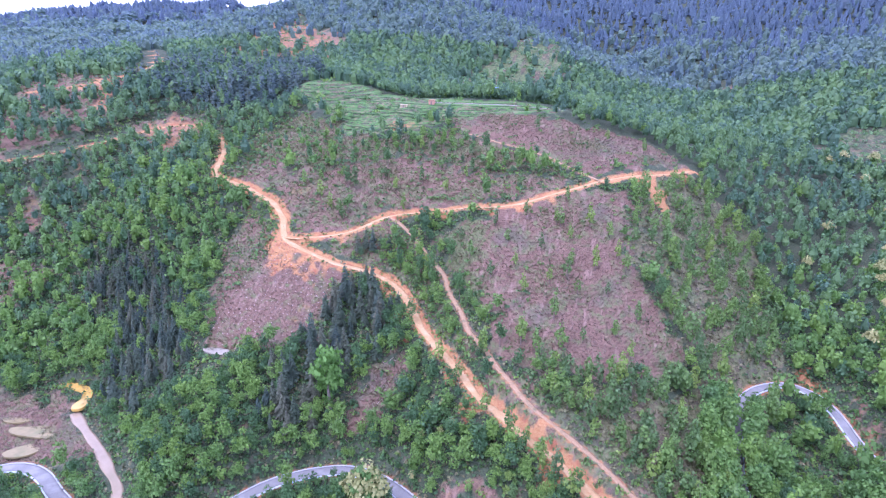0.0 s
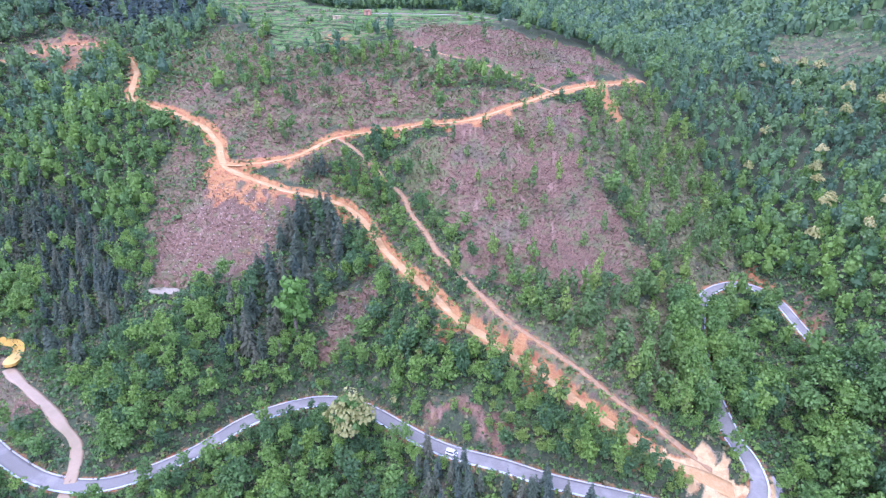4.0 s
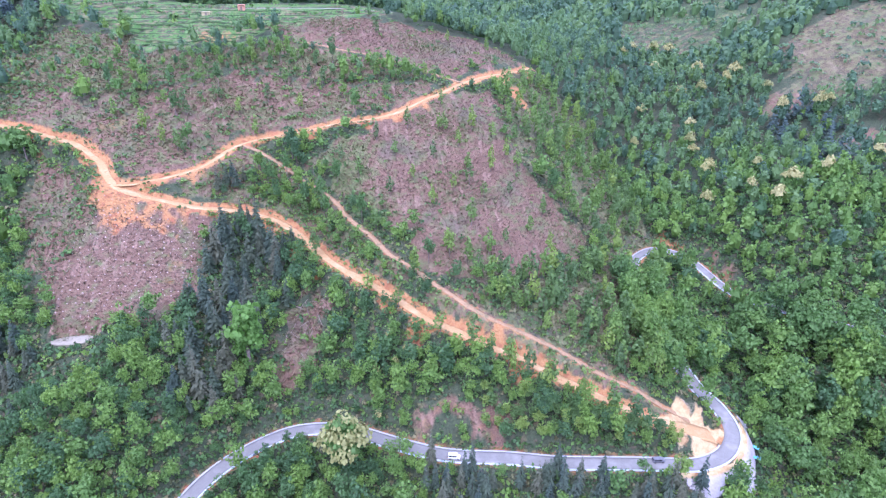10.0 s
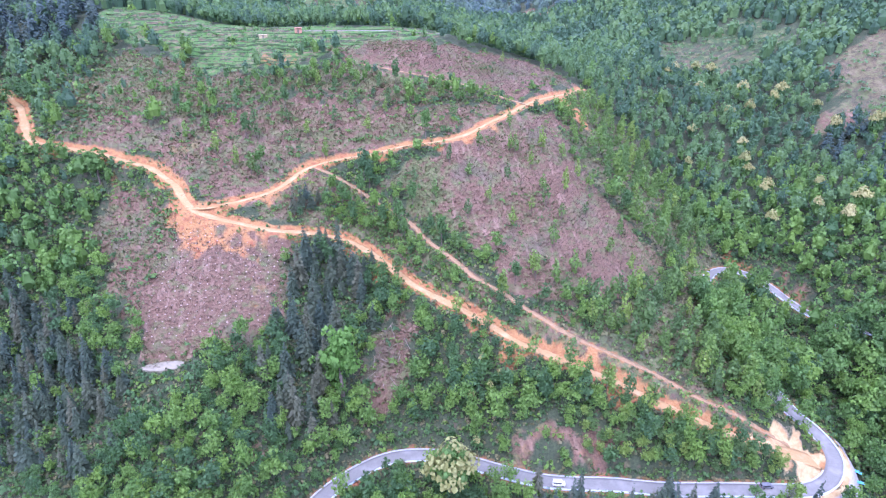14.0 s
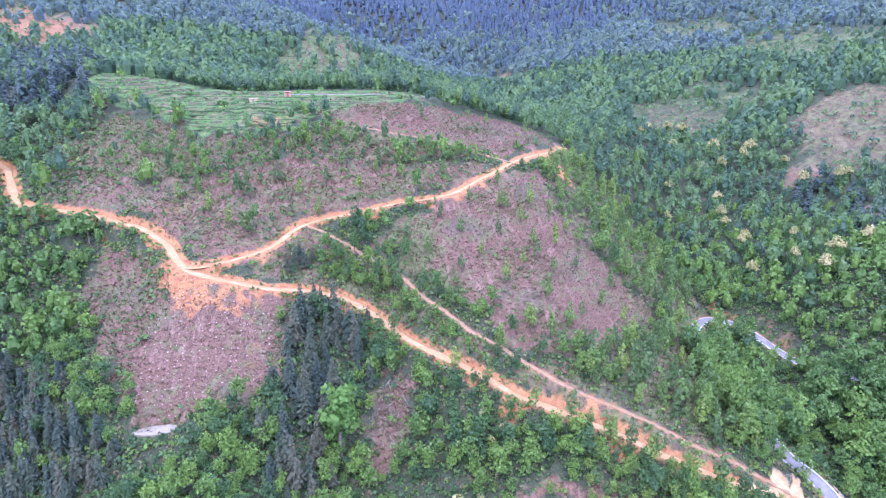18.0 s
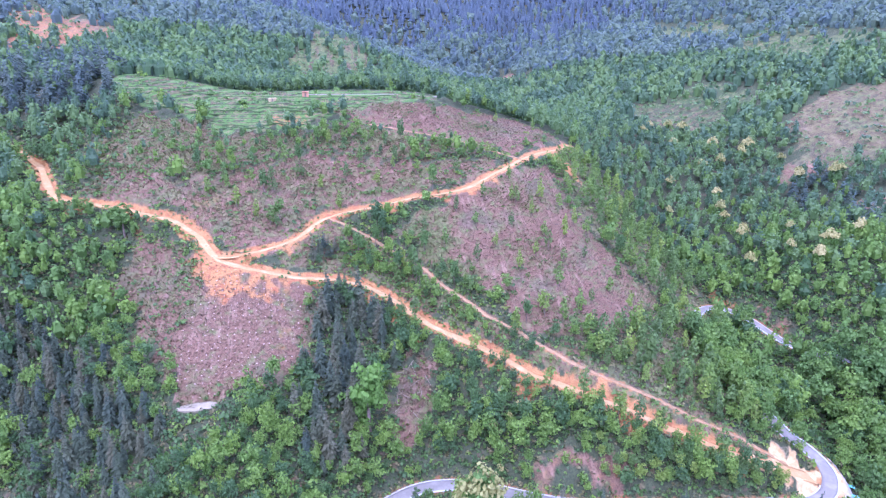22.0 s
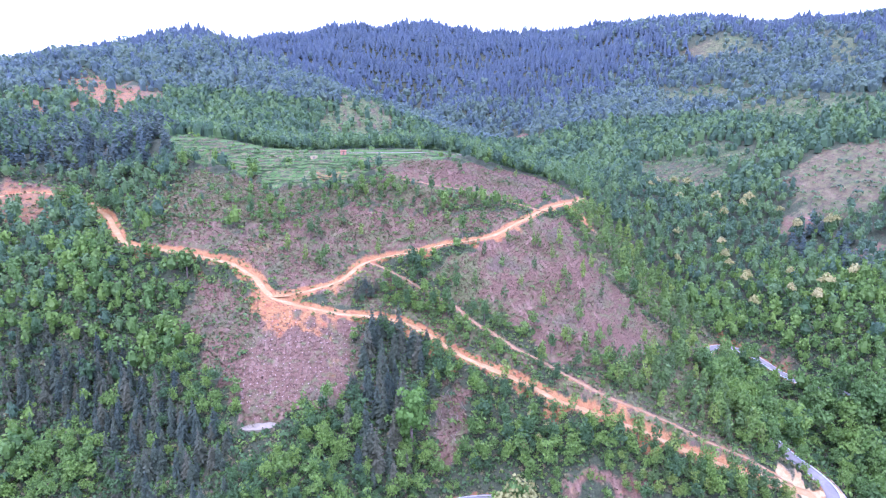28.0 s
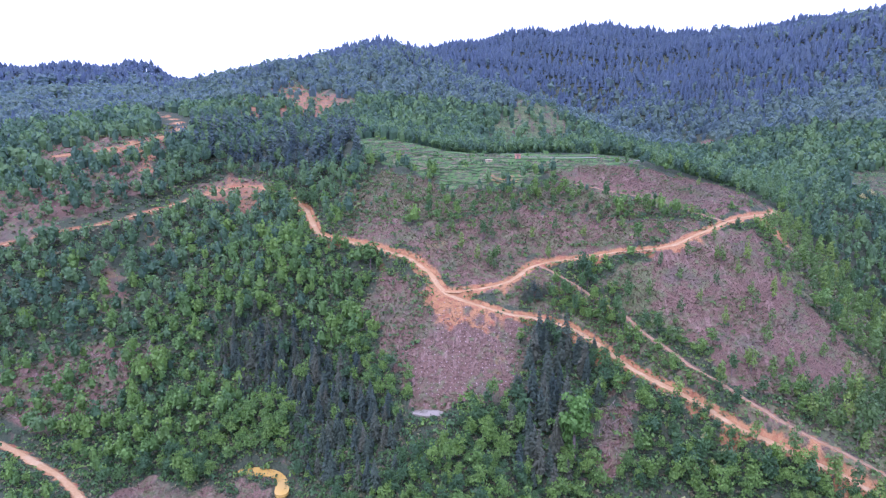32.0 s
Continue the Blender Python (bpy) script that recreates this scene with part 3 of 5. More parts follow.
def soft(patch, x, y, width=3.0):
    a, b = rag(x, y)
    return np.clip(signed(patch, x + a, y + b) / width * 0.5 + 0.5, 0, 1)


cover = np.zeros((len(X), 4), np.float32)
cover[:, 3] = np.maximum.reduce([soft(APRON, X, Y, 1.5), 0.8 * soft(SPOIL, X, Y, 1.5)])
for patch, w in ((CLEAR_MID, 1), (CLEAR_TOP, 1), (CLEAR_LEFT, 1), (PLANTING, 1), (BARE_GULLY, 0.8), (BRUSH, 0.85), (THIN_WOOD, 0.66), (PADDIES, 0.85), (VERGE_BARE, 0.9), (FIELD_RIGHT, 0.55), (TERRACE_RIGHT, 0.4), (EARTH_STEP, 0.8), (EARTH_FAR, 1), (SHRUBS_FAR, 0.45), (MEADOW_FAR, 0.5), (BARE_FIELD, 0.9), (CLEAR_FAR, 0.5), (HEATH, 0.75), (CORRIDOR, 0.9), (VERGE_TOP, 0.6), (ROAD_BANK, 0.75), (BARE_RIGHT, 0.9), (RED_FAR, 0.9), (RED_ROADSIDE, 0.9), (RED_BEND, 0.9), (LOOP_BANK, 0.8), (RED_GULLY, 0.7), (SLOPE_THIN, 0.62), (PURPLE_GULLY, 1), (WOOD_SCAR, 0.9), (TAN_BANK, 0.9), (YOUNG_WOOD, 0.55), (RED_HILL, 0.9)):
    cover[:, 0] = np.maximum(cover[:, 0], w * soft(patch, X, Y))
for patch, w in ((TERRACES, 1), (TERRACE_RIGHT, 0.46), (CLEAR_FAR, 0.5), (PADDIES, 0.36), (FIELD_RIGHT, 0.42), (GRASS_RIGHT, 0.45), (SHRUBS_FAR, 0.45), (MEADOW_FAR, 0.32), (REGROWTH, 0.5), (HEATH, 0.46), (YOUNG_WOOD, 0.44), (CLEAR_LEFT, 0.4), (CLEAR_TOP, 0.28), (VERGE_TOP, 0.42), (CORRIDOR, 0.47)):
    cover[:, 2] = np.maximum(cover[:, 2], w * soft(patch, X, Y))
for patch, w in ((SCAR, 1), (CUT, 0.75), (SPILL, 0.72), (STRIP, 0.42), (EARTH_STEP, 0.5), (EARTH_FAR, 0.42), (CORRIDOR, 0.34), (ROAD_BANK, 0.4), (RED_FAR, 0.5), (RED_ROADSIDE, 0.46), (RED_BEND, 0.46), (RED_RUNNEL, 0.45), (RED_GULLY, 0.4), (FAR_SCAR, 0.8), (LOOP_BANK, 0.45), (CUT_FAR, 0.6), (SPOIL, 0.62), (SCAR_SIDE, 0.52), (RED_HILL, 0.42), (PURPLE_GULLY, 0.36), (WOOD_SCAR, 0.5), (TAN_BANK, 0.7)):
    cover[:, 1] = np.maximum(cover[:, 1], w * soft(patch, X, Y))
g = glade(X, Y)
cover[:, 0], cover[:, 2] = np.maximum(cover[:, 0], 0.44 * g), np.maximum(cover[:, 2], 0.47 * g)
for patch, rise in ((TERRACES, 1.9), (TERRACE_RIGHT, 2.2), (CLEAR_FAR, 2.5)):  # earth risers of the terraces
    q = (land(X, Y) + ripple(X, Y)) / rise
    riser = ((q - np.floor(q)) > 0.78) & (signed(patch, X, Y) > 0)
    cover[:, 0] = np.where(riser, 0.5, cover[:, 0])
    cover[:, 2] = np.where(riser, 0.1, cover[:, 2])
away, lift_at, road_no = from_roads(X, Y)
for n, reach, w in ((0, 3.2, 0.56), (1, 2.2, 0.85), (2, 3.0, 0.8), (3, 1.3, 0.62), (4, 1.8, 0.65), (5, 4.0, 0.75), (6, 1.5, 0.7), (7, 1, 0.2), (8, 1, 0.4), (9, 3.0, 0.62)):
    cover[:, 1] = np.maximum(cover[:, 1], np.where(road_no == n, w * np.clip(1.25 - away / reach, 0, 1), 0))
uphill = land(X, Y) + ripple(X, Y) > lift_at
tongue = np.sin(X * 0.33 + Y * 0.19) + np.sin(X * 0.15 - Y * 0.41 + 1) + 0.6 * np.sin(X * 0.9 + Y * 0.7)
tip = np.where(uphill, 2.0, np.clip(2.2 + 2.6 * tongue, 1.2, 8.0)) * np.where(road_no == 2, 0.8, 1)
new_road = np.isin(road_no, (1, 2))
cover[:, 1] = np.maximum(cover[:, 1], np.where(new_road, np.clip(1.35 - 0.9 * away / tip, 0, 1) * np.where(uphill, 1, 0.85), 0))
ca = ground_mesh.color_attributes.new("cover", "FLOAT_COLOR", "POINT")
ca.data.foreach_set("color", cover.ravel())
ground = tagged(new("ground", ground_mesh), "steep green hillside with cleared brown slopes, red earth cuts and valleys", "ground", kind="structure")


def ribbon(name, line, z, half, material, lift=0.0, thick=0.25, offset=0.0, smooth=True):
    """A strip of the given half width along a line of the plan, with a flat top, worn edges and sides."""
    t = np.gradient(line, axis=0)
    t /= np.linalg.norm(t, axis=1)[:, None]
    side = np.c_[t[:, 1], -t[:, 0]]
    wob = 0.25 * half * np.sin(np.arange(len(line)) * 0.37) * np.sin(np.arange(len(line)) * 0.113 + 1) if smooth else 0 * z
    cols = []
    for f, dz in ((-1, -thick), (-1, 0.0), (-0.55, 0.05), (0, 0.02), (0.55, 0.05), (1, 0.0), (1, -thick)):
        p = line + side * (offset + f * (half + wob * abs(f)) + 0 * z)[:, None]
        cols.append(np.c_[p, z + lift + (dz if smooth or dz < 0 else 0)])
    v = np.stack(cols, 1)
    n, k = v.shape[:2]
    i = np.arange(n * k).reshape(n, k)
    f = np.stack([i[:-1, :-1], i[:-1, 1:], i[1:, 1:], i[1:, :-1]], -1).reshape(-1, 4)
    return mesh_from(name, v.reshape(-1, 3), f, material, smooth)


def road(key, name, label, material, flare=0.0, sink=0.0):
    c, z, half = LINES[key]
    start = np.exp(-np.arange(len(c)) / 7.0)
    return tagged(new(name, ribbon(name, c, z - sink * start, half + flare * start, material, lift=-0.06)), label, "road", kind="structure")


road("dirt", "dirt_road", "newly cut orange earth road climbing the hillside", M_DIRT, 1.7, -0.2)
road("upper", "dirt_road_upper", "pale orange earth road to the hilltop", M_DIRT, 0.3, 0.7)
road("track", "dirt_track", "narrow rutted earth track beside the road", M_TRACK)
road("upleft", "dirt_track_top", "thin earth track along the cleared hilltop", M_TRACK)
road("side", "dirt_road_side", "orange earth road round the wooded side valley", M_DIRT)
road("left", "dirt_road_far", "orange earth road on the wooded side hill", M_DIRT)
road("path", "valley_path", "pale earth path on the valley floor", M_DIRT)
c, z, half = LINES["paved"]
narrow = 0.6 * np.clip((c[:, 1] - 190) / 15, 0, 1) * (c[:, 0] > 60)
paved = tagged(new("road", ribbon("road", c, z, half - narrow, M_ASPHALT, smooth=False)), "grey paved mountain road with pale concrete edges", "road", kind="structure")
gate = np.hypot(c[:, 0] - 77.5, c[:, 1] - 136.5) > 6.0
first, last = int(np.argmin(gate)), len(gate) - int(np.argmin(gate[::-1]))
for s, runs in ((1, [slice(None)]), (-1, [slice(0, first), slice(last, None)])):
    for run in runs:
        k = new("kerb", ribbon("kerb", c[run], z[run], 0.25 + 0 * z[run], M_RAIL if s > 0 else M_KERB, lift=0.12, thick=0.4, offset=s * (2.72 - narrow[run]), smooth=False))
        tagged(k, "pale blue painted concrete kerb on the valley side of the road" if s > 0 else "pale concrete kerb along the paved road", "kerb", kind="structure")
road("bench", "terrace_path", "pale grassy path along the top terrace", M_GRAVEL)
road("stream", "valley_stream", "pale silty stream in the valley floor", M_PALEWATER)


def slab(name, patch, top, material, thick=0.3, rounds=2):
    """A flat piece with a soft rounded outline, at a height of its own or draped on the ground."""
    p = np.array(patch, float)
    for _ in range(rounds):
        q = np.roll(p, -1, 0)
        p = np.stack([0.75 * p + 0.25 * q, 0.25 * p + 0.75 * q], 1).reshape(-1, 2)
    bm = bmesh.new()
    bm.faces.new([bm.verts.new((x, y, top)) for x, y in p])
    bmesh.ops.recalc_face_normals(bm, faces=bm.faces)
    if bm.faces[:][0].normal.z < 0:
        bmesh.ops.reverse_faces(bm, faces=bm.faces)
    low = bmesh.ops.extrude_face_region(bm, geom=bm.faces[:])
    bmesh.ops.translate(bm, verts=[v for v in low["geom"] if isinstance(v, bmesh.types.BMVert)], vec=(0, 0, -thick))
    bmesh.ops.recalc_face_normals(bm, faces=bm.faces)
    bmesh.ops.triangulate(bm, faces=bm.faces)
    me = bpy.data.meshes.new(name)
    bm.to_mesh(me)
    bm.free()
    me.materials.append(material)
    return me


def level(patch, share=0.5):
    p = np.array(patch, float)
    return float(np.quantile(height(p[:, 0], p[:, 1]), share))

# ---- vegetation ----
rng = np.random.default_rng(7)


def lobed(lobes, n, size, up=0.35, gaps=0.25, lift=0.45):
    """Small leaf clumps, each a bent four-cornered flake, over the outsides of the lobes (x, y, z, radius, height)."""
    lobes = np.array(lobes, float)
    w = lobes[:, 3] ** 2
    which = rng.choice(len(lobes), n, p=w / w.sum())
    d = rng.normal(size=(n, 3))
    d[:, 2] = np.abs(d[:, 2]) * (1 - up) + d[:, 2] * up
    d /= np.linalg.norm(d, axis=1)[:, None]
    reach = 1 - gaps * rng.random(n) ** 2 + 0.12 * rng.normal(size=n)
    c = lobes[which, :3] + d * reach[:, None] * np.c_[lobes[which, 3], lobes[which, 3], lobes[which, 4]]
    nrm = d + 0.5 * rng.normal(size=(n, 3)) + (0, 0, lift)
    nrm /= np.linalg.norm(nrm, axis=1)[:, None]
    a = np.cross(nrm, rng.normal(size=(n, 3)))
    a /= np.linalg.norm(a, axis=1)[:, None]
    b = np.cross(nrm, a)
    s = size * (0.6 + 0.8 * rng.random((n, 1)))
    k = [(-1, -0.6), (0.7, -1), (1, 0.7), (-0.6, 1)]
    return np.stack([c + s * 0.5 * (p * a + q * b) - nrm * s * 0.16 * (i % 2) for i, (p, q) in enumerate(k)], 1)


def dome(az, rings, shape=0.18):
    """A closed lumpy cap of four-cornered faces through the rings (radius, height)."""
    an = (np.arange(az + 1) % az) * 2 * np.pi / az
    spin = rng.random() * 6.28
    v = []
    for r, z in rings:
        k = 1 + shape * rng.normal(size=az)
        k = np.r_[k, k[:1]] * r
        dz = 0.5 * shape * r * rng.normal(size=az)
        v.append(np.c_[k * np.cos(an + spin), k * np.sin(an + spin), z + np.r_[dz, dz[:1]]])
    return np.concatenate([np.stack([lo[:-1], lo[1:], hi[1:], hi[:-1]], 1) for lo, hi in zip(v, v[1:])])


def broad_shape(n, size, lift=0.45, core=False):
    """A broadleaf crown about 9 m high and 6 to 7 m wide: two to four uneven heads of many small lobes."""
    lobes = []
    heads = int(rng.integers(2, 5))
    for h in range(heads):
        turn, off = 6.28 * (h + 0.5 * rng.random()) / heads, (0.5 + 0.9 * rng.random()) * (h > 0)
        hx, hy, top, wide = off * np.cos(turn), off * np.sin(turn), (1.0 if h == 0 else 0.62 + 0.3 * rng.random()), (1.0 if h == 0 else 0.6 + 0.3 * rng.random())
        lobes.append((hx, hy, 4.9 * top, 1.9 * wide, 2.5 * top))
        for i in range(9):
            an, r = 2.4 * i + 1.2 * rng.random(), 2.5 * wide * np.sqrt((i + 0.9 * rng.random()) / 9)
            z = (4.2 + 3.9 * np.sqrt(max(0.02, 1 - (r / (2.9 * wide)) ** 2))) * top * (0.82 + 0.28 * rng.random())
            lobes.append((hx + r * np.cos(an), hy + r * np.sin(an), z, 0.5 + 0.65 * rng.random(), 0.45 + 0.5 * rng.random()))
    leaves = lobed(lobes, n, size, 0.4, 0.3, lift)
    return np.concatenate([dome(5, ((1.3, 3.2), (1.7, 5.0), (0.9, 6.8), (0.1, 7.3))), leaves]) if core else leaves


def young_shape(n, size):
    """A slender young tree about 7 m high with a loose crown."""
    lobes = [(0.3 * rng.normal(), 0.3 * rng.normal(), z, r * (0.85 + 0.3 * rng.random()), 0.9) for z, r in ((1.9, 0.95), (3.0, 1.35), (4.1, 1.4), (5.2, 1.1), (6.2, 0.7))]
    return lobed(lobes, n, size, 0.6, 0.35)


def bush_shape(n, size):
    lobes = [(0.8 * np.cos(i * 1.6), 0.8 * np.sin(i * 1.6), 0.8 + 0.6 * rng.random(), 0.75 + 0.4 * rng.random(), 0.7) for i in range(4)]
    return lobed(lobes, n, size, 0.2)


def fir_shape(n, size):
    """A conifer about 12 m high: drooping sprays in whorls round the stem, narrowing to the top."""
    h = 1.2 + 10.8 * (1 - np.sqrt(rng.random(n)))
    h = np.round(h / 0.75) * 0.75 + 0.12 * rng.normal(size=n)
    an = rng.random(n) * 2 * np.pi
    r = (12.4 - h) / 11 * 2.7 * (0.7 + 0.45 * rng.random(n))
    out = np.c_[np.cos(an), np.sin(an), -0.42 + 0.12 * rng.normal(size=n)]
    side = np.c_[-np.sin(an), np.cos(an), 0.4 * rng.normal(size=n)]
    base = np.c_[0 * r, 0 * r, h + 0.35 * r]
    w = (size * (0.35 + 0.35 * rng.random(n)))[:, None]
    q = r[:, None] * (0.75 + 0.25 * rng.random((n, 1)))
    inner = 0.1 + 0.5 * rng.random((n, 1))
    up = np.array((1, 1, 0.82))
    return up * np.stack([base + out * q * inner - side * w * 0.5, base + out * q * inner + side * w * 0.5, base + out * q + side * w * 0.75 * 0.5, base + out * q - side * w * 0.75 * 0.5], 1)


def far_crown(n, size):
    """A rounded leafy crown about 7 m high, seen from far off."""
    lobes = [(0, 0, 3.2, 2.5, 2.9)] + [(1.6 * np.cos(i * 1.6 + rng.random()), 1.6 * np.sin(i * 1.6 + rng.random()), 3.4 + 2.2 * rng.random(), 1.3, 1.2) for i in range(4)]
    return np.concatenate([dome(5, ((2.1, 0.3), (2.2, 3.2), (0.3, 5.4)), 0.2), lobed(lobes, n, size, 0.2, 0.2, 0.5)])


def far_fir(n, size):
    """A pointed crown about 7 m high with drooping sprays, seen from far off."""
    h = 0.5 + 5.4 * (1 - np.sqrt(rng.random(n)))
    an = rng.random(n) * 6.283
    r = (7.4 - h) / 7 * 2.7 * (0.8 + 0.3 * rng.random(n))
    out, side = np.c_[np.cos(an), np.sin(an), 0 * an], np.c_[-np.sin(an), np.cos(an), 0.2 * rng.normal(size=n)] * size * 0.5
    top, low = np.c_[0 * r, 0 * r, h + 1.0] + out * r[:, None] * 0.3, np.c_[0 * r, 0 * r, h] + out * r[:, None]
    sprays = np.stack([top - side * 0.6, top + side * 0.6, low + side, low - side], 1)
    return np.concatenate([dome(4, ((1.9, 0.3), (1.3, 3.6), (0.2, 6.2 + 0.9 * rng.random())), 0.16), sprays])


def tuft_shape(n, size):
    """A low tuft of stiff blades and twigs."""
    an, lean = rng.random(n) * 2 * np.pi, 0.5 + 1.7 * rng.random(n)
    up = np.c_[np.cos(an) * lean, np.sin(an) * lean, 0.75 * np.ones(n)] * (size * (0.5 + 0.7 * rng.random((n, 1))))
    side = np.c_[-np.sin(an), np.cos(an), 0 * an] * size * 0.22
    base = np.c_[rng.normal(size=(n, 2)) * size * 0.3, 0 * an - 0.05]
    return np.stack([base - side, base + side, base + up + side * 0.4, base + up - side * 0.4], 1)


def stem(height, radius, limbs):
    """A tapered trunk with a few limbs, as faces with four corners."""
    rods = [((0, 0, -0.4), (0.15 * rng.normal(), 0.15 * rng.normal(), height), radius, radius * 0.3)]
    for i in range(limbs):
        an, z = rng.random() * 6.28, height * (0.4 + 0.4 * rng.random())
        rods.append(((0, 0, z), (1.3 * np.cos(an), 1.3 * np.sin(an), z + 1.3), radius * 0.45, radius * 0.15))
    v, f = [], []
    for a, b, ra, rb in rods:
        o = len(v)
        for p, r in ((a, ra), (b, rb)):
            v += [(p[0] + r * np.cos(t), p[1] + r * np.sin(t), p[2]) for t in np.arange(6) * np.pi / 3]
        f += [(o + i, o + (i + 1) % 6, o + 6 + (i + 1) % 6, o + 6 + i) for i in range(6)]
    return np.array(v), np.array(f)


def flakes(name, shape, material):
    return mesh_from(name, shape.reshape(-1, 3), np.arange(len(shape) * 4).reshape(-1, 4), material)


def joined(name, shapes, places, material, label, category, squash=1.0):
    """Many plants as one mesh: each a turned and scaled copy of one of the shapes. places: x, y, z, scale."""
    places = np.asarray(places, float)
    pick = rng.integers(0, len(shapes), len(places))
    verts, tones = [], []
    for k, shape in enumerate(shapes):
        p = places[pick == k]
        if not len(p):
            continue
        an = rng.random(len(p)) * 2 * np.pi
        c, s = np.cos(an)[:, None], np.sin(an)[:, None]
        v = shape.reshape(-1, 3)
        hgt = (1.0 + 0.5 * rng.random(len(p)))[:, None]
        q = np.stack([c * v[:, 0] - s * v[:, 1], s * v[:, 0] + c * v[:, 1], v[:, 2] * hgt * squash], -1) * p[:, 3, None, None] + p[:, None, :3]
        verts.append(q.reshape(-1, 3))
        patch = 0.5 + 0.25 * np.sin(p[:, 0] * 0.071 + 2 * np.sin(p[:, 1] * 0.043)) + 0.25 * np.sin(p[:, 1] * 0.083 + 1.5 * np.sin(p[:, 0] * 0.059) + 1)
        tones.append(np.repeat(np.clip(0.45 * patch + 0.55 * rng.random(len(p)), 0.01, 0.99), len(v)))
    verts = np.concatenate(verts)
    me = mesh_from(name, verts, np.arange(len(verts)).reshape(-1, 4), material)
    me.attributes.new("tone", "FLOAT", "POINT").data.foreach_set("value", np.concatenate(tones).astype(np.float32))
    return tagged(new(name, me), label, category, kind="stuff")


def scatter(x0, x1, y0, y1, gap, keep=1.0):
    """Points of the plan, one to a cell, shifted about in it."""
    a, b = np.meshgrid(np.arange(x0, x1, gap), np.arange(y0, y1, gap))
    a, b = a.ravel(), b.ravel()
    a, b = a + gap * rng.uniform(-0.5, 0.5, len(a)), b + gap * rng.uniform(-0.5, 0.5, len(b))
    k = rng.random(len(a)) < keep
    return a[k], b[k]


def in_sight(x, y):
    """The sector of the plan that the valley opens to."""
    return (y > 104) & (x > np.minimum(36 - (y + 10) * 1.30, -118 - (y + 37) * 0.88) - 12) & (x < 24 + (y + 3) * 1.06)


def any_in(patches, x, y, margin=0.0):
    return np.any([signed(p, x, y) > margin for p in patches], axis=0)


OPEN = [CLEAR_MID, CLEAR_TOP, CLEAR_LEFT, PLANTING, TERRACES, PADDIES, SCAR, CUT, SPOIL, APRON, BARE_GULLY, BRUSH, VERGE_BARE]
FAR_OPEN = [FIELD_RIGHT, TERRACE_RIGHT, WOOD_SCAR, TAN_BANK, MUDPOND, PAD, EARTH_FAR, BARE_FIELD]
FIRS = [FIRS_ROAD, FIRS_LEFT, FIRS_FRONT, FIRS_BACK, FIRS_GULLY]
REDS = [RED_FAR, RED_HILL, SCAR_SIDE, SLOPE_THIN, RED_ROADSIDE, RED_BEND, RED_RUNNEL, RED_GULLY, ROAD_BANK, CORRIDOR]


def wood(x0, x1, y0, y1, gap, near, far):
    """Places for trees: inside the sector, off the roads and the open patches, between two distances from the valley's foot."""
    x, y = scatter(x0, x1, y0, y1, gap)
    r = np.hypot(x + 60, y)
    k = in_sight(x, y) & (r >= near) & (r < far)
    x, y = x[k], y[k]
    d, _, no = from_roads(x, y)
    a, b = rag(x, y)
    k = (d > np.where(no == 0, np.where((y > 158) & (x > 60), np.where(y > 210, 4.5, 1.2), np.where(x < -170, 7.0, 2.2)), np.where(no == 8, 6.0, np.where(no < 5, np.where(no == 2, 5.0, 2.8), np.where(no == 5, 11.0, np.where((no == 9) & (x > -268), 0.2, 7.0)))))) & ~any_in(OPEN, x + a, y + b, -0.5) & ~any_in(FAR_OPEN + [FAR_SCAR, BARE_RIGHT, PAD_FRONT, POND_FRONT], x + a, y + b, 0)
    k &= ~(any_in(REDS, x, y) & (rng.random(len(x)) < np.where(any_in([SLOPE_THIN], x, y), 0.35, np.where(x < -200, 0.6, 0.8)))) & ~(any_in([HEATH], x, y) & (rng.random(len(x)) < 0.6))
    k &= ~(any_in([CLEAR_FAR, RED_HILL], x + a, y + b) & (rng.random(len(x)) < 0.82))
    k &= ~(any_in([THIN_WOOD], x, y) & (rng.random(len(x)) < 0.55)) & ~(any_in([SHRUBS_FAR, MEADOW_FAR, GRASS_RIGHT], x + a, y + b) & (rng.random(len(x)) < 0.7)) & ~(any_in([YOUNG_WOOD], x, y, 3) & (rng.random(len(x)) < np.where(x < 70, 0.6, 0.4)))
    return x[k], y[k]


def low_by_roads(x, y):
    """Growth is lower beside the new earth roads."""
    d, _, no = from_roads(x, y, 14.0)
    least = np.where(any_in([LOWER_WOOD], x, y), 0.58, 0.42)
    return np.where((no >= 1) & (no != 6) & (no != 8), np.clip(least + d / 15, least, 1), 1)


def on_ground(x, y, scale, sink=0.1):
    scale = scale * low_by_roads(x, y)
    return np.c_[x, y, height(x, y) - sink, scale]


BROAD_FINE = [broad_shape(360, 0.54) for _ in range(12)]
BROAD_MID = [broad_shape(72, 0.92, 0.45, True) for _ in range(8)]
BROAD_FAR = {n: [far_crown(n, z) for _ in range(10)] for n, z in ((16, 1.5), (9, 1.9))}
YOUNG_FINE = [young_shape(170, 0.5) for _ in range(8)]
YOUNG_MID = [young_shape(64, 0.9) for _ in range(5)]
FIR_FINE = [fir_shape(340, 0.95) for _ in range(6)]
FIR_MID = [fir_shape(80, 2.0) for _ in range(4)]
FIR_FAR = {n: [far_fir(n, z) for _ in range(8)] for n, z in ((16, 1.25), (9, 1.65))}
HERB = [lobed([(0, 0, 0.2, 0.9, 0.6)], 5, 0.72, 0.0, 0.6, 0.8) for _ in range(6)]
BUSH = [bush_shape(14, 0.72) for _ in range(5)]
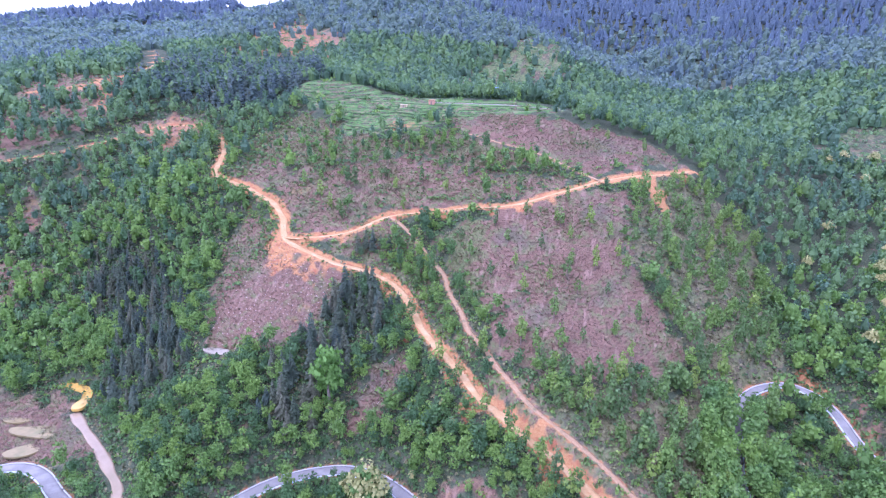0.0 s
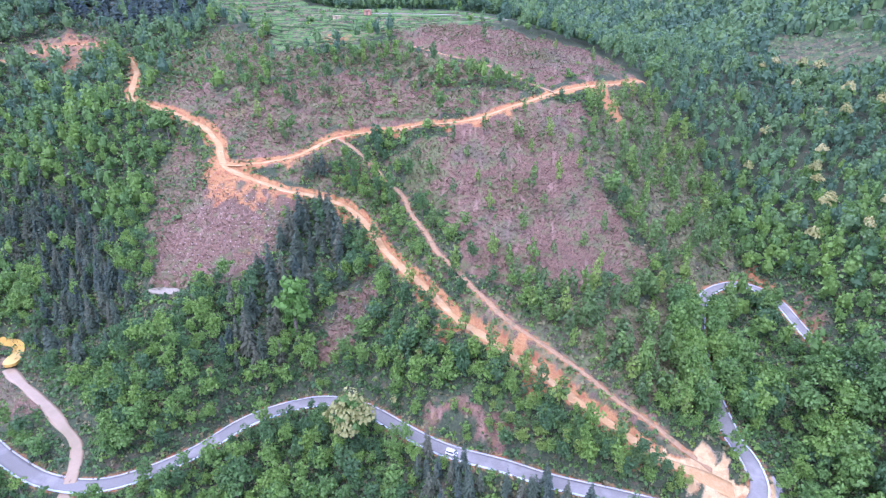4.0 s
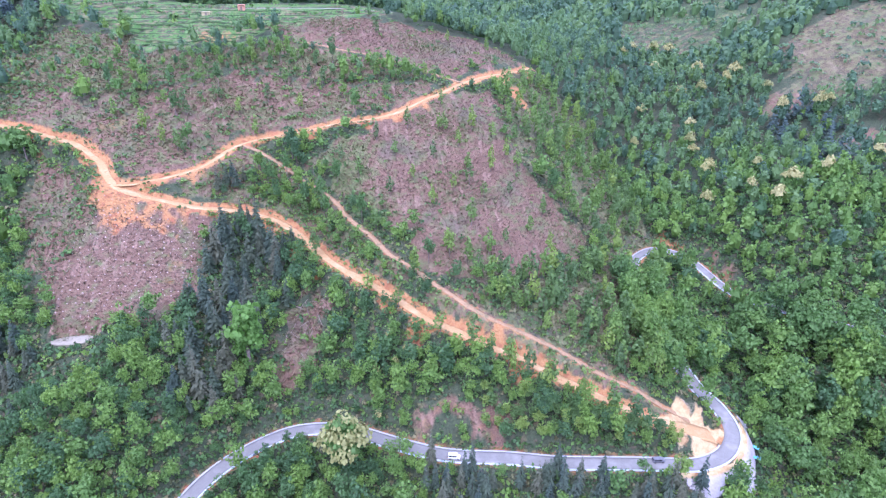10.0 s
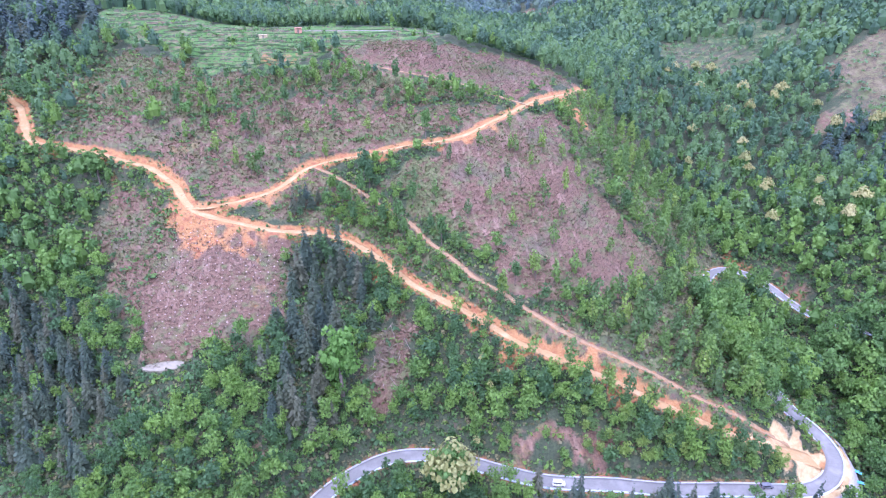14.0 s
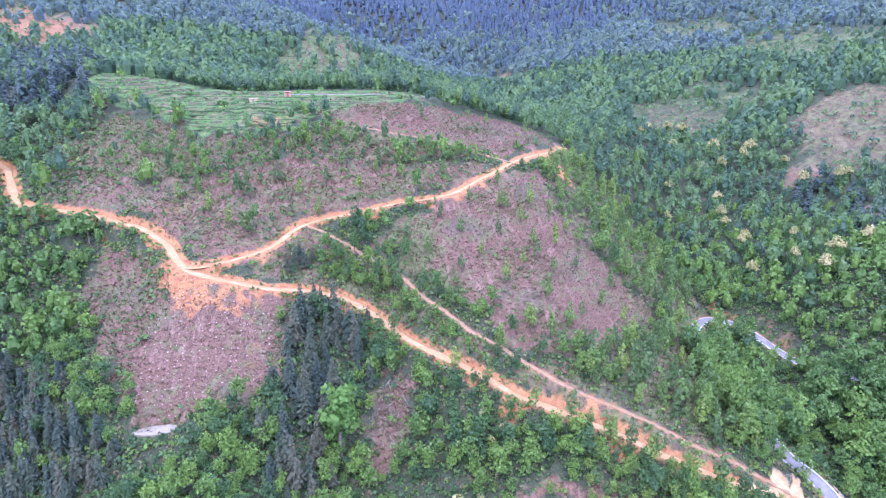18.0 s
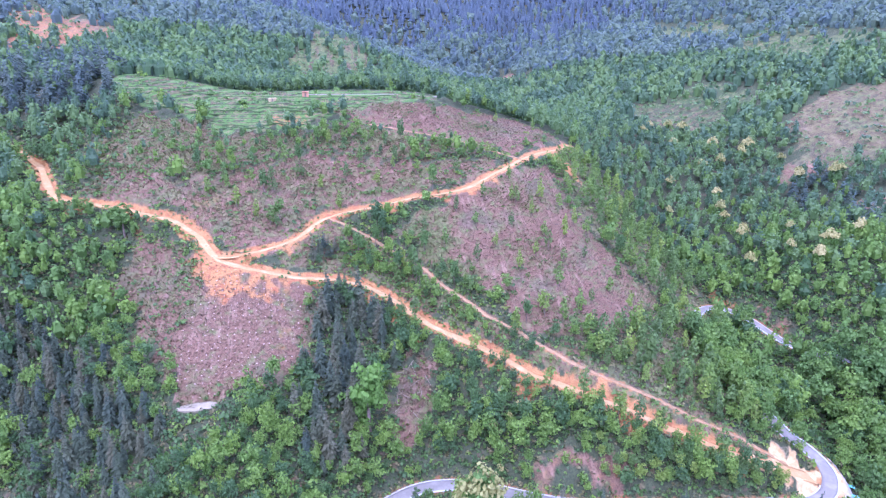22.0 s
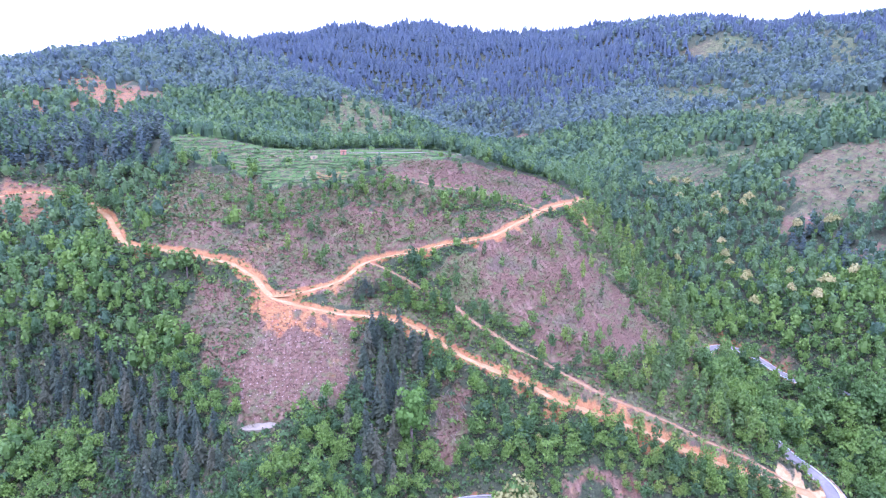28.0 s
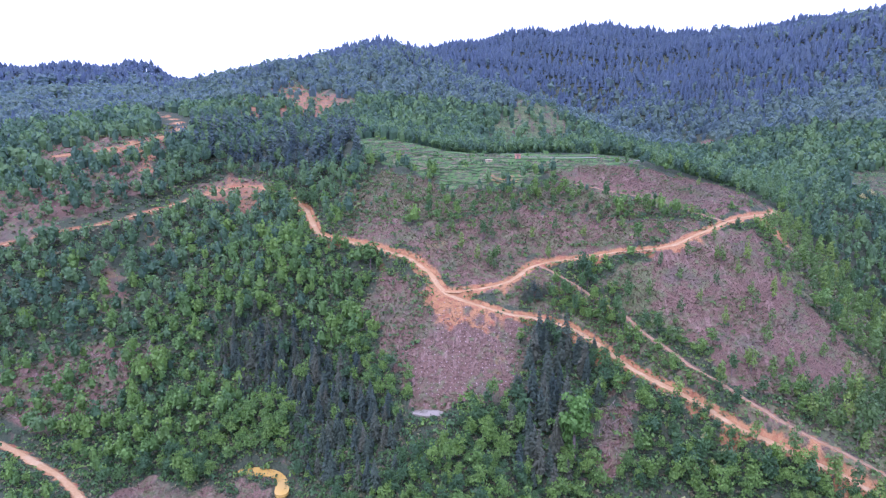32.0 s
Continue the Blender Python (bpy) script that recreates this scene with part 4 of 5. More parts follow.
TUFT = [tuft_shape(5, 0.75) for _ in range(5)]


def kind_tree(name, crowns, material, stem_size, label, extra=None):
    """Trees of one kind, one for each crown shape: a trunk and a crown under an empty; extra adds a third part."""
    made = []
    for k, shape in enumerate(crowns):
        top = new(name)
        tagged(top, label, "tree")
        v, f = stem(*stem_size)
        for part_name, me in (("trunk", mesh_from("trunk", v, f, M_BARK, True)), ("crown", flakes("crown", shape, material))):
            new(part_name, me).parent = top
        if extra:
            new(extra[0], flakes(extra[0], extra[1][k], extra[2])).parent = top
        top.location = (0, 0, -500)
        made.append(top)
    return made


def plant(kinds, places, group):
    """Trees at their places, each turned and sized on its own; the first of each kind is moved, not copied."""
    used = set()
    for x, y, z, s in places:
        k = kinds[int(rng.integers(0, len(kinds)))]
        m = pose(x, y, z, 0, 0, rng.uniform(0, 360)) @ Matrix.Diagonal((s, s, s * rng.uniform(1.0, 1.5), 1))
        if k in used:
            made = copy_thing(k, m)
            made.matrix_basis = m
        else:
            used.add(k)
            k.matrix_basis = m
            made = k
        tagged(made, group=group)
    for k in kinds:
        if k not in used:
            for o in (*k.children, k):
                bpy.data.objects.remove(o)


# broadleaf wood and firs, from the foot of the hill outwards
ax, ay = wood(-330, 220, 104, 300, 3.95, 0, 262)
is_fir = any_in(FIRS, ax, ay) & ~(rng.random(len(ax)) < np.where(any_in([FIRS_ROAD], ax, ay), 0.05, 0.15))
is_young = any_in([YOUNG_WOOD], ax, ay) & ~is_fir
fx, fy = wood(-330, 232, 104, 330, 4.3, 0, 330)
a, b = rag(fx, fy)
k = any_in([FIRS_ROAD, FIRS_LEFT, FIRS_GULLY], fx + 2 * a, fy + 2 * b) & ~any_in([FIRS_FRONT], fx, fy) & (rng.random(len(fx)) < 0.78)
firs = on_ground(fx[k], fy[k], (0.72 + 0.6 * rng.random(k.sum()) ** 1.4) * np.where(any_in([FIRS_ROAD], fx[k], fy[k]), 1.3, 1))
firs = firs[np.argsort(firs[:, 1])]
broad = on_ground(ax[~is_fir & ~is_young], ay[~is_fir & ~is_young], 0.5 + 0.72 * rng.random((~is_fir & ~is_young).sum()) ** 1.6)
big = (broad[:, 0] > 85) & (broad[:, 1] < 240)
great = broad[big & (rng.random(len(broad)) < 0.42)]
great[:, 3] *= np.where(any_in([LOOP_VIEW], great[:, 0], great[:, 1]), 0.8, 1.75)
broad = broad[~big | (rng.random(len(broad)) < 0.12)]
broad = broad[np.argsort(broad[:, 1])]
young = on_ground(ax[is_young], ay[is_young], 1.0 + 0.75 * rng.random(is_young.sum()))

plant(kind_tree("broadleaf_tree", BROAD_FINE, M_BROAD, (6.5, 0.22, 3), "leafy green broadleaf tree in the hillside wood"), broad[:290], "broadleaf trees on the lower slope")
plant(kind_tree("fir_tree", FIR_FINE, M_CONIFER, (8.6, 0.16, 0), "dark green conical fir tree in a dense stand"), firs[:230], "fir trees in the stands")
sx, sy = scatter(-30, 64, 104, 140, 3.4)
d, _, no = from_roads(sx, sy)
k = any_in([FIRS_FRONT], sx, sy) & (d > 1.6) & (rng.random(len(sx)) < np.where(np.sin(sx * 0.21 + 1) > 0.35, 0.25, 0.8))
slim = np.c_[sx, sy, height(sx, sy) - 0.1, 0.85 + 0.4 * rng.random(len(sx))][k]
plant(kind_tree("slim_fir_tree", [fir_shape(210, 0.85) * (0.85, 0.85, 1.0) for _ in range(5)], M_CONIFER, (8.6, 0.13, 0), "slim dark green fir tree below the paved road"), slim, "fir trees below the road")
joined("gully_wood", [broad_shape(640, 0.44) for _ in range(6)], great, M_BROAD, "large spreading green crowns in the gully by the bend", "forest")
joined("broadleaf_wood", BROAD_FINE, broad[290:], M_BROAD, "dense leafy green broadleaf wood on the slope", "forest")
if len(firs) > 230:
    joined("fir_wood", FIR_FINE, firs[230:], M_CONIFER, "dense dark fir stand on the valley side", "forest")

bx, by = wood(-480, 400, 140, 520, 5.1, 262, 470)
is_fir = any_in(FIRS, bx, by) & (rng.random(len(bx)) > np.where(any_in([FIRS_GULLY], bx, by), 0.6, 0.22))
is_young_b = any_in([YOUNG_WOOD], bx, by) & ~is_fir
both = on_ground(bx[~is_fir & ~is_young_b], by[~is_fir & ~is_young_b], 0.6 + 0.75 * rng.random((~is_fir & ~is_young_b).sum()) ** 1.6)
both[:, 3] *= np.where(any_in([HEATH], both[:, 0], both[:, 1]), 0.62, 1)
# trees beyond roughly 350 m get the slightly hazed colour
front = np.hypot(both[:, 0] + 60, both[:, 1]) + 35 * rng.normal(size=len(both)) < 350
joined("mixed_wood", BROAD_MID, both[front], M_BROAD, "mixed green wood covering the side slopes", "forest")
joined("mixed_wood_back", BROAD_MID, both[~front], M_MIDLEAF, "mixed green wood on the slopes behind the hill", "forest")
cx, cy = wood(-480, 400, 200, 560, 4.8, 330, 600)
k = any_in(FIRS, cx, cy) & ~(any_in([FIRS_GULLY], cx, cy) & (rng.random(len(cx)) < 0.45))
k &= rng.random(len(cx)) < 0.62
# these back firs carry the weaker haze tint as well
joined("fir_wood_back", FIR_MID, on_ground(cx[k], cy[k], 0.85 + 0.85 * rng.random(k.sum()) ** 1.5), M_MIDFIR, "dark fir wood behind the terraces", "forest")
more = on_ground(bx[is_young_b], by[is_young_b], 0.95 + 0.75 * rng.random(is_young_b.sum()))
joined("young_wood", YOUNG_FINE, np.r_[young, more], M_YOUNG, "fresh green young trees on the steep flank", "forest")

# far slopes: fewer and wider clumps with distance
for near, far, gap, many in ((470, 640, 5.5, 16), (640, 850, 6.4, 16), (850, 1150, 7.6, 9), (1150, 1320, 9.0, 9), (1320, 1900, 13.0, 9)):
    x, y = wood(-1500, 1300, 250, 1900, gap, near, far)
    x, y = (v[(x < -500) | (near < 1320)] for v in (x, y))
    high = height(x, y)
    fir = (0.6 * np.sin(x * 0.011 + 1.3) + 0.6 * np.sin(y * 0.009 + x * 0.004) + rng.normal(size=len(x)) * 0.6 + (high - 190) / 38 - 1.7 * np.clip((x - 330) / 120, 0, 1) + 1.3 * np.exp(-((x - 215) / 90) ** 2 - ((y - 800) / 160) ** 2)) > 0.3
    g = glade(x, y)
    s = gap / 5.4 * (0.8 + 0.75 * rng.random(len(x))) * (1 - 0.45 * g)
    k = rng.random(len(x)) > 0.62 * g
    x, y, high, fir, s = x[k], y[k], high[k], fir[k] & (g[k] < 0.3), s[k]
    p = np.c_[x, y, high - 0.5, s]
    # the nearest ring takes the weaker haze tint, the others the full one
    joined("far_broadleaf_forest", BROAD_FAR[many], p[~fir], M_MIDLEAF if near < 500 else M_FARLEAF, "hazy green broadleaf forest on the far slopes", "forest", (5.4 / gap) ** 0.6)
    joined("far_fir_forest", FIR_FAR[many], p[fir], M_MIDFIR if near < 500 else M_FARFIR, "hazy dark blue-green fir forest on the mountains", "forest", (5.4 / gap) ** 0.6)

# single young trees left standing on the cleared slopes and beside the roads
ROADSIDE_TREE = (-176.5, 277.0)
LEFT_STANDING = [(-63, 268), (-30, 270), (-23, 302), (-27, 258), (-13, 262), (-43, 255), (-36, 244), (-14, 237), (1, 261), (8, 252), (10, 240), (2, 229),
                 (9, 232), (-19, 194), (-5, 203), (1, 195), (4, 190), (12, 190), (29, 250), (4, 276), (6, 212), (-80, 279), (-51, 298), (-99, 297)]
MORE_YOUNG = [(-20, 250), (-24, 232), (-8, 222), (14, 226), (20, 240), (18, 205), (30, 212), (38, 222), (26, 230), (16, 262), (-4, 246), (36, 205), (10, 199), (-60, 290), (-75, 296), (-88, 290), (-105, 305), (-118, 270), (-140, 285), (-155, 300), (-40, 290), (-20, 285), (0, 300), (20, 350), (-20, 345), (40, 340)]
SLOPE_TREES = [(-67, 305), (-49, 304), (-91, 318), (-115, 317), (-120, 293), (-110, 287), (-132, 289), (-127, 277), (-97, 298), (-109, 266), (-82, 319), (-74, 322),
               (-63, 319), (-52, 316), (-161, 346), (-151, 349), (3, 260), (25, 260), (33, 244), (15, 170), (34, 170), (22, 180), (50, 175), (48, 163), (66, 163), (67, 168), (66, 174), (67, 180), (66, 186), (68, 192), (69, 198), (72, 204), (64, 171), (63, 183), (62, 160), (57, 158)]
ROADSIDE = [(-5, 169), (3, 163), (9, 158), (21, 152), (-26, 184), (-19, 193), (-34, 219), (-44, 222), (-56, 240), (-48, 226), (-186, 299), (-221, 322), (-197, 291), (-208, 298)]
TALL_YOUNG = [(-62, 265), (-24, 302), (-112, 268), (-133, 293), (-111, 288), (-19, 194), (-59, 236), (-51, 233), (-31, 219), (-4, 171), (4, 164.5), (8, 159), (-26, 185), (21, 152), (9, 188), (-5, 199), (16, 177), (10, 180), (25, 170), (19, 151), (33, 170), (15, 177), (44, 162), (23, 172), (63, 164), (57, 155), (60, 153), (67, 157), (42, 179), (46, 156), (-3, 165), (14, 155), (29, 146), (38, 141.5), (-13, 172), (-36, 192), (-55, 215)]
# trees close along the hidden stretch of the paved road
c, z, half = LINES["paved"]
k = (c[:, 0] > 60) & (c[:, 1] > 157) & (c[:, 1] < 209) & (c[:, 0] < 96)
row = c[k][::2]
row2 = c[(c[:, 0] > 120) & (c[:, 1] < 193) & (c[:, 1] > 146)][::3]
row = np.r_[row + (-4.4, 0), row + (-7.2, 1.5), row + (-10, -1), row + (4.9, 0), row2 + (-4.2, -3.2), row2 + (-7, -6)] + rng.normal(size=(4 * len(row) + 2 * len(row2), 2)) * 0.7
leg = c[(c[:, 0] > 60) & (c[:, 0] < 90) & (c[:, 1] > 170) & (c[:, 1] < 212)][::2]
row = np.r_[row, leg + (-3.5, -0.8), leg + (3.5, -0.8)]
joined("roadside_wood", BROAD_FINE, on_ground(row[:, 0], row[:, 1], 0.95 + 0.45 * rng.random(len(row))), M_BROAD, "leafy green trees close along the paved road", "forest")
HIDING = np.array([(106, 224), (110, 221), (107, 218), (-234, 341), (-238, 344), (-241, 348), (-245, 350), (-249, 353), (-253, 356), (-258, 358), (-262, 359), (-247, 346), (-255, 351), (-240, 340), (-226, 343), (-232, 350)], float)
joined("bend_wood", BROAD_FINE, np.c_[HIDING, height(HIDING[:, 0], HIDING[:, 1]) - 0.2, 0.8 + 0.4 * rng.random(len(HIDING))], M_BROAD, "leafy green trees close before the road bends", "forest")
spots = np.array(TALL_YOUNG + LEFT_STANDING + MORE_YOUNG + SLOPE_TREES + ROADSIDE, float)
sizes = np.r_[1.15 + 0.35 * rng.random(len(TALL_YOUNG)), 0.75 + 0.5 * rng.random(len(spots) - len(TALL_YOUNG))]
d, _, _ = from_roads(spots[:, 0], spots[:, 1])
spots, sizes = spots[d > 0.9], sizes[d > 0.9]
plant(kind_tree("young_tree", YOUNG_FINE, M_YOUNG, (6.2, 0.12, 2), "slender green young tree standing alone on the cleared slope"),
      np.c_[spots, height(spots[:, 0], spots[:, 1]) - 0.1, sizes], "young trees on the cleared slopes")

# taller trees round the fork of the earth roads, beside the track and on the hilltop
FORK_TREES = [(-64, 264), (-62, 259), (-66, 253), (-72, 262), (-78, 259), (-74, 252), (-81, 251), (-70, 244), (-61, 246), (-58, 238), (-50, 245), (-45, 245), (-52, 236), (-50, 231), (-38, 221), (-34, 216.5), (-36, 225), (-31, 211), (-35, 274), (-23, 307), (-44, 315), (-13, 198), (-108, 271), (-115, 287)]
HILLTOP = [(-98, 305), (-88, 320), (-78, 322), (-70, 321), (-59, 320), (-92, 328), (-100, 323), (-107, 314), (-84, 327), (-66, 326), (-112, 322), (-120, 312), (-74, 316), (-126, 324), (-52, 318), (-136, 312), (-146, 304), (-130, 301)]
SMALL_FIRS = [(-94, 250), (-91, 253), (-87, 252), (-84, 255), (-89, 257), (-80, 256)]
at = np.array(FORK_TREES + HILLTOP, float)
s = np.r_[1.55, 1.2, 0.85 + 0.4 * rng.random(len(FORK_TREES) - 2), 0.6 + 0.35 * rng.random(len(HILLTOP))]
d, _, _ = from_roads(at[:, 0], at[:, 1])
k = d > 1.3
plant(kind_tree("hillside_tree", [broad_shape(420, 0.6) * (0.78, 0.78, 1.15) for _ in range(4)], M_BROAD, (7, 0.18, 3), "dark green leafy tree beside the earth roads"),
      np.c_[at, height(at[:, 0], at[:, 1]) - 0.1, s][k], "trees beside the earth roads")
at = np.array(SMALL_FIRS, float)
plant(kind_tree("fir_tree", [fir_shape(300, 0.7) for _ in range(2)], M_CONIFER, (8.6, 0.14, 0), "dark green fir tree at the fork of the earth roads"),
      np.c_[at, height(at[:, 0], at[:, 1]) - 0.1, 0.75 + 0.3 * rng.random(len(at))], "fir trees in the stands")

# trees in cream blossom
IN_FLOWER = [(151, 401), (160, 408), (178, 411), (186, 405), (165, 382), (179, 347), (206, 356), (205, 305), (137, 338), (152, 305), (146, 278), (148, 224), (156, 228), (123, 315), (213, 332), (132, 251), (198, 352), (168, 351), (152, 301), (150, 281), (148, 243), (152, 228), (210, 311), (226, 296), (174, 229), (203, 234), (160, 321), (190, 372), (215, 290), (164, 262)]
fl = np.array(IN_FLOWER, float)
heads = [lobed([(0, 0, 6.8, 2.0, 2.0), (1.6, 0.8, 6.2, 1.5, 1.4), (-1.5, -0.9, 6.5, 1.5, 1.4), (0.4, -1.7, 6.0, 1.3, 1.2)], 210, 0.62, 0.1, 0.2) * (1.1, 1.1, 1.12) + (0, 0, 0.7) for _ in range(3)]
plant(kind_tree("blossoming_tree", [broad_shape(240, 0.9) for _ in range(3)], M_BROAD, (6.5, 0.22, 3), "green tree topped with cream blossom in the gully", ("blossom", heads, M_BLOSSOM)),
      on_ground(fl[:, 0], fl[:, 1], 0.85 + 0.4 * rng.random(len(fl))), "blossoming trees")
small = np.array([(-25, 170), (-36, 168), (-13, 165), (-30, 176), (-36, 157), (-29, 169)], float)
heads = [lobed([(0, 0, 6.4, 1.7, 2.0), (1.0, 0.6, 5.6, 1.2, 1.2)], 110, 0.5, 0.1) + (0, 0, 0.7) for _ in range(2)]
plant(kind_tree("blossoming_shrub", [broad_shape(200, 0.8) for _ in range(2)], M_BROAD, (5, 0.15, 3), "small tree with a few white blossoms below the road", ("blossom", heads, M_BLOSSOM)),
      on_ground(small[:, 0], small[:, 1], 0.55 + 0.15 * rng.random(len(small))), "blossoming shrubs")
big_heads = [lobed([(0, 0, 6.2, 2.3, 2.6), (1.8, 0.8, 5.2, 1.9, 1.9), (-1.6, -0.9, 5.6, 1.9, 1.9), (0.5, -1.8, 4.6, 1.7, 1.7), (-0.6, 1.6, 4.4, 1.6, 1.6)], 1000, 0.42, 0.35) * (1.12, 1.12, 1.08)]
plant(kind_tree("great_blossoming_tree", [broad_shape(700, 0.6)], M_BROAD, (6.5, 0.3, 4), "large tree covered in cream blossom below the paved road", ("blossom", big_heads, M_BLOSSOM)), on_ground(np.array([-47.0]), np.array([142.0]), np.array([1.95])), "blossoming trees")

# the tall spreading tree alone below the planting, and one beside the earth road
M_BRIGHT = leaf_mat("bright_foliage", (0.16, 0.31, 0.06), (0.17, 0.33, 0.06), (0.19, 0.35, 0.065), 0.45, 0.75)
plant(kind_tree("great_broadleaf_tree", [np.concatenate([broad_shape(1300, 0.42), broad_shape(700, 0.42) * (0.8, 0.8, 0.8) + (2.2, 0.5, -1.5)])], M_BRIGHT, (7, 0.35, 4), "tall bright green spreading tree above the wood"),
      on_ground(np.array([-78.0]), np.array([179.5]), np.array([2.35])), "broadleaf trees on the lower slope")
plant(kind_tree("roadside_tree", [broad_shape(900, 0.42)], M_YOUNG, (7, 0.25, 4), "pale green leafy tree at the lower edge of the road bend"),
      on_ground(np.array([52.0]), np.array([121.0]), np.array([1.0])), "broadleaf trees on the lower slope")
at = np.array([ROADSIDE_TREE])
plant(kind_tree("great_broadleaf_tree", [broad_shape(1300, 0.45)], M_BROAD, (7, 0.3, 4), "tall dark green broadleaf tree beside the earth road"),
      np.c_[at, height(at[:, 0], at[:, 1]) - 0.2, [1.7]], "broadleaf trees on the lower slope")

# bushes and undergrowth between the trees and along the roads
SHUT = [SPOIL, CLEAR_MID, CLEAR_TOP, PLANTING, PADDIES, APRON, SCAR, CUT, TERRACES, PAD, MUDPOND]
x, y = scatter(-330, 200, 108, 380, 2.9)
k = in_sight(x, y) & (np.hypot(x + 60, y) < 340)
x, y = x[k], y[k]
d, _, no = from_roads(x, y)
a, b = rag(x, y)
k = (d > np.where(no == 2, 4.0, 1.6)) & ~any_in(SHUT, x + a, y + b, -0.5) & ~(any_in([CLEAR_LEFT, BARE_GULLY, THIN_WOOD, HEATH, YOUNG_WOOD, BRUSH, VERGE_BARE] + REDS, x, y) & (rng.random(len(x)) < np.where(any_in([CLEAR_LEFT], x, y), 0.93, 0.8)))
joined("bushes", BUSH, on_ground(x[k], y[k], 0.6 + 0.7 * rng.random(k.sum())), M_BROAD, "low green bushes under and between the trees", "bushes")

x, y = scatter(-330, 215, 106, 345, 1.5)
k = in_sight(x, y) & (np.hypot(x + 60, y) < np.where(any_in([YOUNG_WOOD], x, y), 400, 305))
x, y = x[k], y[k]
d, _, no = from_roads(x, y)
a, b = rag(x, y)
k = (d > 0.7) & ~any_in(SHUT, x + a, y + b, -0.5) & ~(any_in([CLEAR_LEFT, BARE_GULLY, BRUSH, VERGE_BARE] + REDS, x, y) & (rng.random(len(x)) < np.where(any_in([CLEAR_LEFT], x, y), 0.9, 0.72)))
x, y = x[k], y[k]
thin = any_in([YOUNG_WOOD], x, y) & (rng.random(len(x)) < 0.35)
x, y = x[~thin], y[~thin]
green = rng.random(len(x)) < np.where(any_in([YOUNG_WOOD, HEATH], x, y), 0.1, 0.55)
p = np.c_[x, y, height(x, y) - 0.05, 0.6 + 0.7 * rng.random(len(x))]
sx, sy = scatter(-460, -190, 190, 440, 2.3)
k = in_sight(sx, sy) & (np.hypot(sx + 60, sy) >= 300)
sx, sy = sx[k], sy[k]
d, _, no = from_roads(sx, sy)
k = (d > 1.0) & ~any_in([TERRACES, FIRS_BACK], sx, sy) & ~(any_in(REDS, sx, sy) & (rng.random(len(sx)) < 0.6))
sx, sy = sx[k], sy[k]
p = np.r_[p, np.c_[sx, sy, height(sx, sy) - 0.05, 0.9 + 1.0 * rng.random(len(sx))]]
green = np.r_[green, rng.random(len(sx)) < 0.6]
joined("undergrowth", HERB, p[green], M_BROAD, "leafy green undergrowth on the forest floor", "undergrowth")
joined("weeds", HERB, p[~green], M_GREENSCRUB, "olive green weeds and ferns beside the roads", "weeds")

# shrubs beside the earth roads, thickest at their lower edges
x, y = scatter(-215, 75, 132, 320, 1.9)
d, _, no = from_roads(x, y)
a, b = rag(x, y)
k = (d > np.where(no == 2, 4.0, 1.2)) & (d < 9) & (no >= 1) & (no <= 4) & ~any_in([PLANTING, SCAR, CUT, APRON, SPOIL, CLEAR_MID, CLEAR_TOP, CLEAR_LEFT], x + a, y + b) & (rng.random(len(x)) < 0.55)
k &= ~(any_in([CORRIDOR, VERGE_BARE], x, y) & (rng.random(len(x)) < 0.4))
p = np.c_[x, y, height(x, y) - 0.1, 0.5 + 0.7 * rng.random(len(x)) ** 1.5][k]
joined("roadside_shrubs", BUSH, p, M_YOUNG, "fresh green shrubs along the earth roads", "shrubs")

# shrubs that come up on the cleared slopes, thicker towards the wood, and on the far fields
x, y = scatter(-215, 75, 180, 372, 2.2)
a, b = rag(x, y)
deep = np.max([signed(q, x + a, y + b) for q in (CLEAR_MID, CLEAR_TOP, CLEAR_LEFT, PLANTING)], axis=0)
d, _, _ = from_roads(x, y)
k = (deep > -1) & (d > 1.5) & (rng.random(len(x)) < 0.3 * np.exp(-np.maximum(deep, 0) / 4.5) + np.where(any_in([CLEAR_LEFT], x, y), 0.07, 0.03)) & ~any_in([PLANTING], x, y, 4)
heath = any_in([HEATH], x, y) & (d > 1.5) & (rng.random(len(x)) < np.clip(0.22 + 0.3 * np.sin(x * 0.11 + np.sin(y * 0.16)) * np.sin(y * 0.19 + 1), 0.03, 0.6))
p = np.c_[x, y, height(x, y) - 0.1, 0.4 + 0.65 * rng.random(len(x)) ** 1.5][k | heath]
joined("slope_shrubs", BUSH, p, M_BROAD, "scattered green shrubs on the cleared slope", "shrubs")
x, y = scatter(-400, 395, 285, 790, 5.0)
k = any_in([FIELD_RIGHT, TERRACE_RIGHT, CLEAR_FAR, RED_FAR, RED_ROADSIDE, GRASS_RIGHT, SHRUBS_FAR, MEADOW_FAR], x, y) & (rng.random(len(x)) < 0.62)
joined("field_shrubs", BUSH, np.c_[x, y, height(x, y) - 0.1, 0.5 + 1.7 * rng.random(len(x)) ** 2][k], M_MIDLEAF, "scattered bushes on the far fields", "shrubs")

